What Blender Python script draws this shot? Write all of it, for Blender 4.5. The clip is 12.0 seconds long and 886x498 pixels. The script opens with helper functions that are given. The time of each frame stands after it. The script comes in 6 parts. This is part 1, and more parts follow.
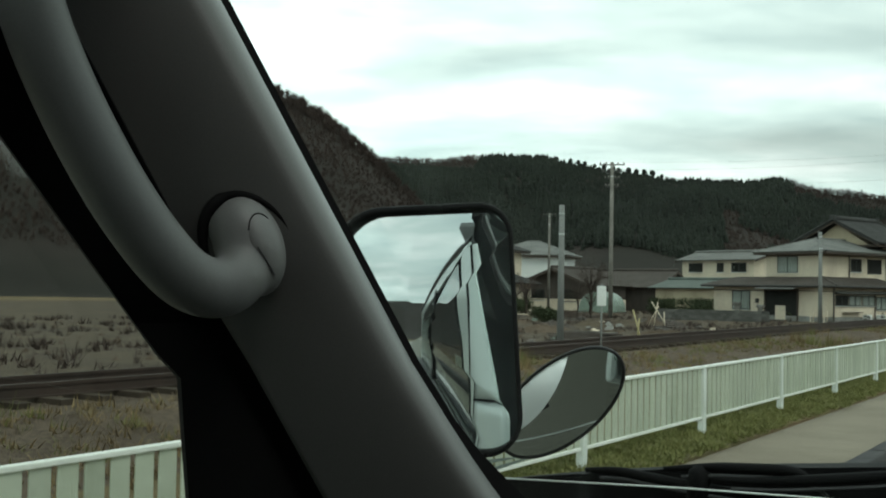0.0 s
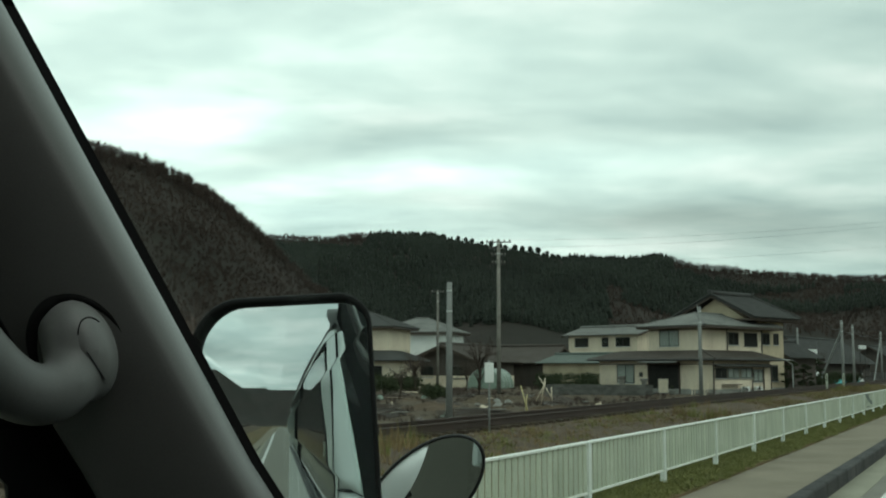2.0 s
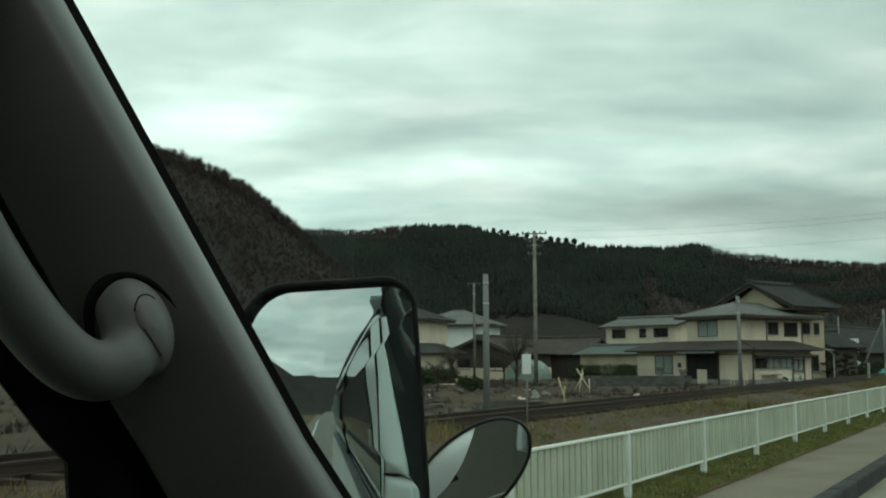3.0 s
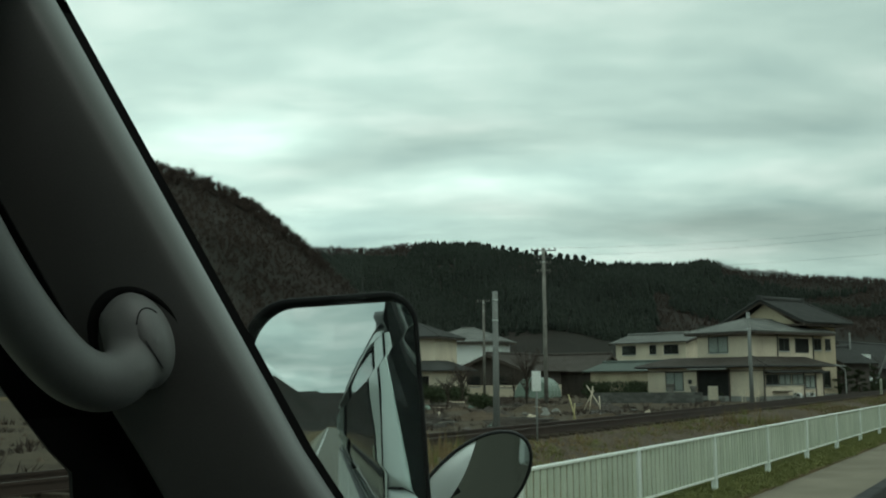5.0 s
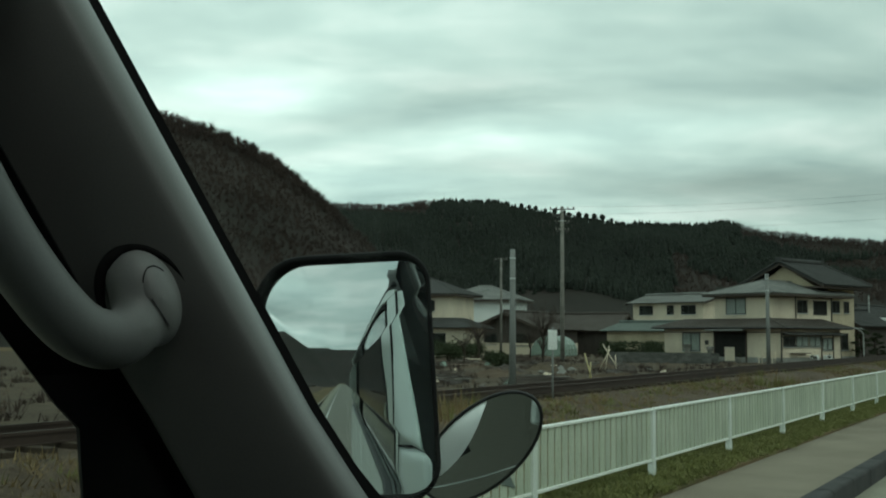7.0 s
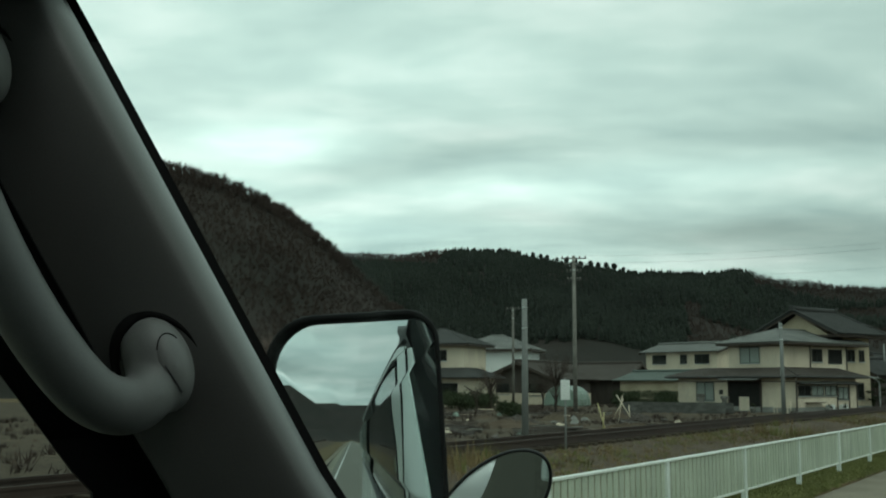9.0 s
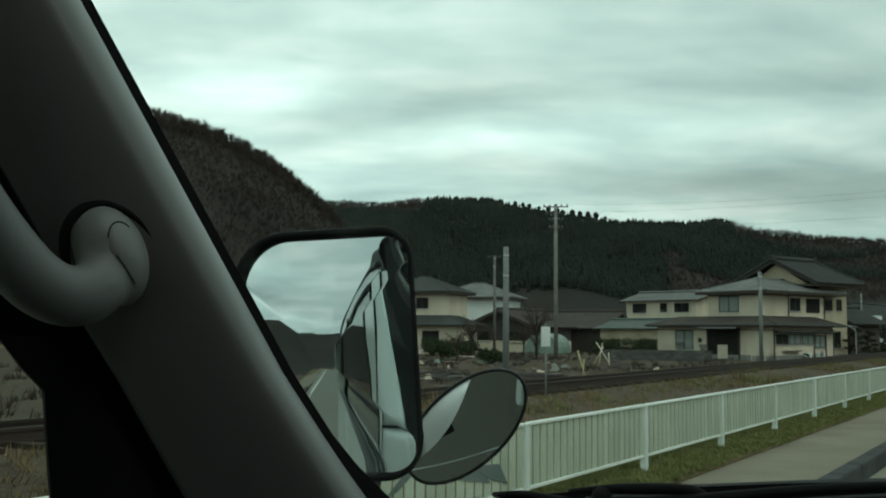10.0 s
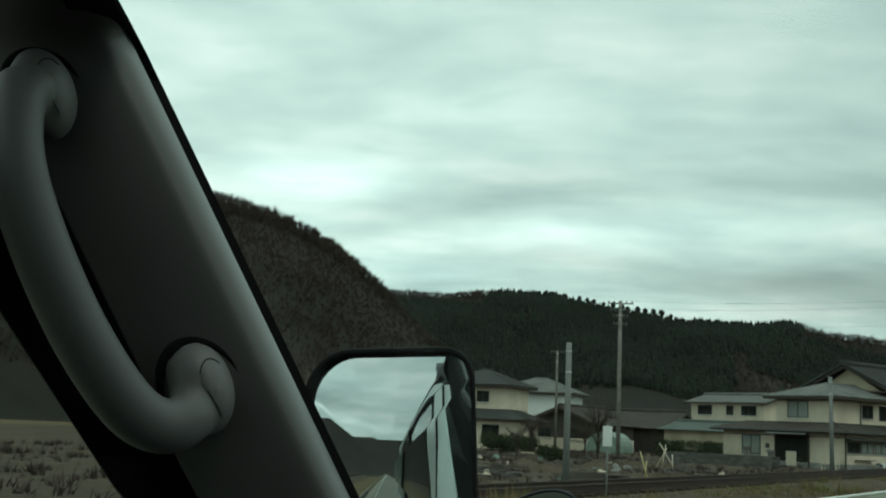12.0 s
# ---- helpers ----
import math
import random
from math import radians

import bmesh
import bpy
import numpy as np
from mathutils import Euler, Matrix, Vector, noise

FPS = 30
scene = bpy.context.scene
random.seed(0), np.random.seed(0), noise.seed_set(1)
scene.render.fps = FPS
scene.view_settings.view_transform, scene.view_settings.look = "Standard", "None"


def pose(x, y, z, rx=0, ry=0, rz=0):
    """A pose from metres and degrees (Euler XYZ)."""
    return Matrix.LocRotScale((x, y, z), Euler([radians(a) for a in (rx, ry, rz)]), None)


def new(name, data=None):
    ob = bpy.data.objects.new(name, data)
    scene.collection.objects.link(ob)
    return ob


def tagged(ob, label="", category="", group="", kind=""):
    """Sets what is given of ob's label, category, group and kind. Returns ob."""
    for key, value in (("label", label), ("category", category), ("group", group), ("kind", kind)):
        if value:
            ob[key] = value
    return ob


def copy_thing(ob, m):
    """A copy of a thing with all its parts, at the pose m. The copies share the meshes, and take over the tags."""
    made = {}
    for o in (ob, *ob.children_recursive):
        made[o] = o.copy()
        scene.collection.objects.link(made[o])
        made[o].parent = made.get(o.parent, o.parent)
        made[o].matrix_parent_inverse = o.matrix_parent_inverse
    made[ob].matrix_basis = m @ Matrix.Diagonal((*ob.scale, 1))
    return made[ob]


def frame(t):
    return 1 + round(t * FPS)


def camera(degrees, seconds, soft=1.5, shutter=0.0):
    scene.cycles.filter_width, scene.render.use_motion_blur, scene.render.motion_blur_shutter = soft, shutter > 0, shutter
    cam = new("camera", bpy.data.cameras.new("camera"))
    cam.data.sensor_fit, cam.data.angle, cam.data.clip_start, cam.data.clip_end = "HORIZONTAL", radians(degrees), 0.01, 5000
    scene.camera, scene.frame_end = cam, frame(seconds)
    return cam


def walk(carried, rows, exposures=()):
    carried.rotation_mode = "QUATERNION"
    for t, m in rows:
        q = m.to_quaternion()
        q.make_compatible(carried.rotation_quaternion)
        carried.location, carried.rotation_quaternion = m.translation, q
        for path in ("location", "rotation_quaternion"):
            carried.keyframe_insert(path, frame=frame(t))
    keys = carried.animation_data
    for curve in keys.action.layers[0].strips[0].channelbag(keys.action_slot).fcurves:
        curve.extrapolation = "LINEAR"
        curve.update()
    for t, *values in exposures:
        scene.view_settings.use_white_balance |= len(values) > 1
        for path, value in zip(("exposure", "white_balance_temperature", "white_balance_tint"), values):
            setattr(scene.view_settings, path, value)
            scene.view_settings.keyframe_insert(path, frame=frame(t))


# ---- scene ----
cam = camera(46.0, 12.0, soft=2.0)
VAN_Y = -35.0
PATH = [
    (0.0, pose(-0.044, 0.006, 1.647, 92.20, -1.02, 34.02)),
    (0.5, pose(-0.020, 0.011, 1.659, 95.10, 1.26, 29.98)),
    (1.0, pose(-0.011, 0.013, 1.655, 94.66, 1.72, 28.98)),
    (1.5, pose(-0.013, 0.009, 1.654, 95.87, 0.80, 28.96)),
    (2.0, pose(-0.011, 0.011, 1.660, 96.50, -0.15, 27.97)),
    (2.5, pose(-0.021, 0.018, 1.660, 96.04, -0.12, 28.66)),
    (3.0, pose(-0.020, 0.008, 1.650, 96.09, 0.26, 29.98)),
    (3.2, pose(-0.009, 0.005, 1.652, 97.12, 0.96, 29.23)),
    (4.8, pose(0.001, -0.003, 1.655, 97.11, -0.04, 30.80)),
    (5.0, pose(-0.004, -0.001, 1.646, 97.05, 0.49, 30.52)),
    (5.5, pose(0.000, -0.000, 1.650, 96.58, 0.40, 31.21)),
    (6.0, pose(-0.010, 0.009, 1.647, 94.83, -0.22, 31.75)),
    (6.5, pose(-0.017, 0.013, 1.642, 94.76, 0.52, 31.23)),
    (7.0, pose(-0.002, 0.007, 1.649, 94.71, -0.35, 31.44)),
    (7.5, pose(0.000, 0.004, 1.645, 95.52, -0.54, 31.83)),
    (7.7, pose(0.004, -0.002, 1.652, 96.98, 0.10, 31.20)),
    (9.5, pose(0.009, -0.005, 1.658, 97.40, -0.32, 32.21)),
    (10.0, pose(-0.001, 0.027, 1.627, 94.59, -0.39, 31.09)),
    (10.5, pose(0.006, 0.014, 1.637, 96.20, -1.31, 30.89)),
    (11.0, pose(0.019, -0.003, 1.637, 97.07, -1.33, 32.18)),
    (11.5, pose(0.029, -0.010, 1.644, 97.73, -1.45, 32.32)),
    (12.0, pose(0.029, -0.022, 1.654, 99.53, -2.61, 34.34)),
]
walk(cam, [(t, Matrix.Translation((0, VAN_Y, 0)) @ m) for t, m in PATH], exposures=[(0.0, 0.56, 6500, 9), (0.5, 0.47, 6500, 7), (1.5, 0.34, 6500, 4), (2.2, 0.24, 6500, 2.5), (3.0, 0.10, 6500, 1), (5.0, 0.02, 6430, -1), (9.0, 0.03, 6330, -1.5), (12.0, 0.03, 6300, -1.2)])

# ---- sky, sun ----
world = bpy.data.worlds.new("overcast_sky")
scene.world = world
world.use_nodes = True


def nd(tree, kind, **vals):
    n = tree.nodes.new(kind)
    for k, v in vals.items():
        if k == "_operation":
            n.operation = v
        elif k == "_data_type":
            n.data_type = v
        else:
            n.inputs[k.replace("_", " ")].default_value = v
    return n


def build_sky():
    t = world.node_tree
    t.nodes.clear()
    L = t.links.new
    out = t.nodes.new("ShaderNodeOutputWorld")
    bg = t.nodes.new("ShaderNodeBackground")
    sky = t.nodes.new("ShaderNodeTexSky")
    sky.sky_type = "NISHITA"
    sky.sun_disc = False
    sky.sun_elevation = radians(48)
    sky.sun_rotation = radians(-60)
    tc = t.nodes.new("ShaderNodeTexCoord")
    sep = t.nodes.new("ShaderNodeSeparateXYZ")
    L(tc.outputs["Generated"], sep.inputs[0])
    zc = nd(t, "ShaderNodeMath", _operation="MAXIMUM")
    L(sep.outputs[2], zc.inputs[0])
    zc.inputs[1].default_value = 0.0
    za = nd(t, "ShaderNodeMath", _operation="ADD")
    L(zc.outputs[0], za.inputs[0])
    za.inputs[1].default_value = 0.14
    dx = nd(t, "ShaderNodeMath", _operation="DIVIDE")
    dy = nd(t, "ShaderNodeMath", _operation="DIVIDE")
    L(sep.outputs[0], dx.inputs[0])
    L(za.outputs[0], dx.inputs[1])
    L(sep.outputs[1], dy.inputs[0])
    L(za.outputs[0], dy.inputs[1])
    flat = t.nodes.new("ShaderNodeCombineXYZ")
    L(dx.outputs[0], flat.inputs[0])
    L(dy.outputs[0], flat.inputs[1])
    turn = nd(t, "ShaderNodeMapping")
    turn.inputs["Rotation"].default_value = (0, 0, radians(-31))
    L(flat.outputs[0], turn.inputs[0])
    wide = nd(t, "ShaderNodeMapping")
    wide.inputs["Scale"].default_value = (0.62, 1.0, 1.0)
    L(turn.outputs[0], wide.inputs[0])
    big = nd(t, "ShaderNodeTexNoise", Scale=1.5, Detail=6.0, Roughness=0.55, Distortion=0.25)
    L(wide.outputs[0], big.inputs["Vector"])
    small = nd(t, "ShaderNodeTexNoise", Scale=4.2, Detail=5.0, Roughness=0.55)
    L(wide.outputs[0], small.inputs["Vector"])
    mixn = nd(t, "ShaderNodeMix", _data_type="FLOAT")
    mixn.inputs["Factor"].default_value = 0.33
    L(big.outputs["Fac"], mixn.inputs["A"])
    L(small.outputs["Fac"], mixn.inputs["B"])
    ramp = t.nodes.new("ShaderNodeValToRGB")
    r = ramp.color_ramp
    r.elements[0].position, r.elements[0].color = 0.33, (0.46, 0.58, 0.57, 1)
    r.elements[1].position, r.elements[1].color = 0.67, (1.00, 1.05, 1.02, 1)
    mid = r.elements.new(0.50)
    mid.color = (0.68, 0.80, 0.765, 1)
    L(mixn.outputs["Result"], ramp.inputs[0])
    haze = nd(t, "ShaderNodeMix", _data_type="RGBA")
    haze.inputs["Factor"].default_value = 0.96
    dim = nd(t, "ShaderNodeVectorMath", _operation="SCALE")
    dim.inputs["Scale"].default_value = 0.10
    L(sky.outputs[0], dim.inputs[0])
    L(dim.outputs[0], haze.inputs["A"])
    L(ramp.outputs[0], haze.inputs["B"])
    # the cloud thins towards the side of the hidden sun
    side = nd(t, "ShaderNodeMapRange", From_Min=-0.65, From_Max=0.0, To_Min=1.03, To_Max=0.80)
    L(sep.outputs[0], side.inputs["Value"])
    veil = nd(t, "ShaderNodeVectorMath", _operation="SCALE")
    L(haze.outputs["Result"], veil.inputs[0])
    L(side.outputs[0], veil.inputs["Scale"])
    # single brighter and duller banks of cloud: bearing, height, half width, half height, strength
    wob = nd(t, "ShaderNodeTexNoise", Scale=5.0, Detail=3.0)
    L(tc.outputs["Generated"], wob.inputs["Vector"])

    def calc(op, a, b):
        n = nd(t, "ShaderNodeMath", _operation=op)
        for k, v in enumerate((a, b)):
            if isinstance(v, (int, float)):
                n.inputs[k].default_value = v
            else:
                L(v, n.inputs[k])
        return n.outputs[0]

    jit = calc("MULTIPLY", calc("SUBTRACT", wob.outputs["Fac"], 0.5), 0.12)
    bearing = calc("ADD", calc("ARCTAN2", calc("MULTIPLY", sep.outputs[0], -1.0), sep.outputs[1]), jit)
    height = calc("ADD", calc("ARCSINE", sep.outputs[2], 0.0), calc("MULTIPLY", jit, 0.35))
    total = 1.0
    for az, el, wa, we, k in ((41.5, 13.0, 5.0, 1.3, 0.34), (36.0, 8.6, 8.0, 0.9, 0.22), (27.5, 10.3, 7.0, 0.8, 0.25), (19.0, 11.4, 8.0, 1.0, 0.20), (46.0, 10.6, 5.0, 0.8, 0.15), (17.0, 8.1, 6.5, 0.75, -0.28), (9.5, 7.0, 8.0, 1.5, -0.34),
                              (29.0, 8.9, 7.0, 0.5, -0.14), (29.5, 12.6, 7.0, 1.1, -0.14), (12.0, 13.2, 6.0, 1.1, -0.10), (37.0, 11.4, 4.0, 0.7, -0.10), (33.0, 17.0, 9.0, 1.6, 0.08), (165.0, 9.0, 10.0, 1.2, -0.25), (170.0, 13.0, 12.0, 1.5, 0.20), (-172.0, 8.0, 10.0, 1.2, -0.20), (172.0, 6.5, 10.0, 0.9, 0.20)):
        u = calc("DIVIDE", calc("SUBTRACT", bearing, radians(az)), radians(wa))
        v = calc("DIVIDE", calc("SUBTRACT", height, radians(el)), radians(we))
        d2 = calc("ADD", calc("MULTIPLY", u, u), calc("MULTIPLY", v, v))
        total = calc("ADD", total, calc("MULTIPLY", calc("EXPONENT", calc("MULTIPLY", d2, -1.0), 0.0), k))
    banks = nd(t, "ShaderNodeVectorMath", _operation="SCALE")
    L(veil.outputs[0], banks.inputs[0])
    L(total, banks.inputs["Scale"])
    L(banks.outputs[0], bg.inputs["Color"])
    bg.inputs["Strength"].default_value = 1.0
    L(bg.outputs[0], out.inputs["Surface"])


build_sky()
sun = new("sun", bpy.data.lights.new("sun", "SUN"))
sun.data.energy = 0.5
sun.data.angle = radians(25)
sun.data.color = (1.0, 0.97, 0.92)
sun.matrix_world = pose(0, 0, 60, 42, 0, 60)

# ---- materials ----
def mat(name, base, other=None, rough=0.7, metal=0.0, big=1.5, fine=25.0, mixpos=(0.35, 0.7), bump=0.15, speck=0.12, spec=0.5, rand=0.0, stretch=None):
    """Two-scale mottled surface: base turns to other by a large noise, a fine noise gives grain and relief."""
    m = bpy.data.materials.new(name)
    m.use_nodes = True
    t = m.node_tree
    L = t.links.new
    b = t.nodes["Principled BSDF"]
    b.inputs["Roughness"].default_value = rough
    b.inputs["Metallic"].default_value = metal
    b.inputs["Specular IOR Level"].default_value = min(spec, 0.12) if rough >= 0.9 else spec
    geo = t.nodes.new("ShaderNodeNewGeometry")
    src = geo.outputs["Position"]
    if stretch:
        mp = t.nodes.new("ShaderNodeMapping")
        mp.inputs["Scale"].default_value = stretch
        L(src, mp.inputs[0])
        src = mp.outputs[0]
    n1 = nd(t, "ShaderNodeTexNoise", Scale=big, Detail=5.0, Roughness=0.6)
    n2 = nd(t, "ShaderNodeTexNoise", Scale=fine, Detail=3.0, Roughness=0.6)
    L(src, n1.inputs["Vector"])
    L(src, n2.inputs["Vector"])
    ramp = t.nodes.new("ShaderNodeValToRGB")
    other = other or tuple(c * 0.75 for c in base)
    ramp.color_ramp.elements[0].position, ramp.color_ramp.elements[1].position = mixpos
    ramp.color_ramp.elements[0].color = (*base, 1)
    ramp.color_ramp.elements[1].color = (*other, 1)
    L(n1.outputs["Fac"], ramp.inputs[0])
    col = ramp.outputs[0]
    hsv = t.nodes.new("ShaderNodeHueSaturation")
    val = nd(t, "ShaderNodeMapRange", From_Min=0.25, From_Max=0.75, To_Min=1 - speck, To_Max=1 + speck)
    L(n2.outputs["Fac"], val.inputs["Value"])
    vsrc = val.outputs[0]
    if rand:
        oi = t.nodes.new("ShaderNodeObjectInfo")
        rr = nd(t, "ShaderNodeMapRange", To_Min=1 - rand, To_Max=1 + rand)
        L(oi.outputs["Random"], rr.inputs["Value"])
        mu = nd(t, "ShaderNodeMath", _operation="MULTIPLY")
        L(vsrc, mu.inputs[0])
        L(rr.outputs[0], mu.inputs[1])
        vsrc = mu.outputs[0]
    L(vsrc, hsv.inputs["Value"])
    L(col, hsv.inputs["Color"])
    L(hsv.outputs[0], b.inputs["Base Color"])
    if bump:
        bp = t.nodes.new("ShaderNodeBump")
        bp.inputs["Strength"].default_value = bump
        bp.inputs["Distance"].default_value = 0.4 / fine
        L(n2.outputs["Fac"], bp.inputs["Height"])
        L(bp.outputs[0], b.inputs["Normal"])
    return m


def leafy(name, a, b_, rough=0.8, vary=0.3):
    """Foliage and twigs: colour varies piece by piece inside one mesh and from patch to patch."""
    m = bpy.data.materials.new(name)
    m.use_nodes = True
    t = m.node_tree
    L = t.links.new
    p = t.nodes["Principled BSDF"]
    p.inputs["Roughness"].default_value = rough
    p.inputs["Specular IOR Level"].default_value = 0.2
    geo = t.nodes.new("ShaderNodeNewGeometry")
    ramp = t.nodes.new("ShaderNodeValToRGB")
    ramp.color_ramp.elements[0].color = (*a, 1)
    ramp.color_ramp.elements[1].color = (*b_, 1)
    L(geo.outputs["Random Per Island"], ramp.inputs[0])
    n1 = nd(t, "ShaderNodeTexNoise", Scale=0.02, Detail=4.0)
    L(geo.outputs["Position"], n1.inputs["Vector"])
    v = nd(t, "ShaderNodeMapRange", From_Min=0.3, From_Max=0.7, To_Min=1 - vary, To_Max=1 + vary)
    L(n1.outputs["Fac"], v.inputs["Value"])
    h = t.nodes.new("ShaderNodeHueSaturation")
    L(v.outputs[0], h.inputs["Value"])
    L(ramp.outputs[0], h.inputs["Color"])
    L(h.outputs[0], p.inputs["Base Color"])
    return m


def glassy(name, tint=(0.9, 0.95, 0.93), gloss=1.0):
    """Thin window pane: clear, with a mirror gloss that grows at grazing angles."""
    m = bpy.data.materials.new(name)
    m.use_nodes = True
    t = m.node_tree
    t.nodes.clear()
    L = t.links.new
    out = t.nodes.new("ShaderNodeOutputMaterial")
    tr = t.nodes.new("ShaderNodeBsdfTransparent")
    tr.inputs[0].default_value = (*tint, 1)
    gl = t.nodes.new("ShaderNodeBsdfGlossy")
    gl.inputs["Roughness"].default_value = 0.02
    lw = t.nodes.new("ShaderNodeLayerWeight")
    pw = nd(t, "ShaderNodeMath", _operation="POWER")
    pw.inputs[1].default_value = 5.0
    L(lw.outputs["Facing"], pw.inputs[0])
    mu = nd(t, "ShaderNodeMath", _operation="MULTIPLY_ADD")
    mu.inputs[1].default_value = 0.9 * gloss
    mu.inputs[2].default_value = 0.035 * gloss
    L(pw.outputs[0], mu.inputs[0])
    mx = t.nodes.new("ShaderNodeMixShader")
    L(mu.outputs[0], mx.inputs[0])
    L(tr.outputs[0], mx.inputs[1])
    L(gl.outputs[0], mx.inputs[2])
    L(mx.outputs[0], out.inputs["Surface"])
    return m


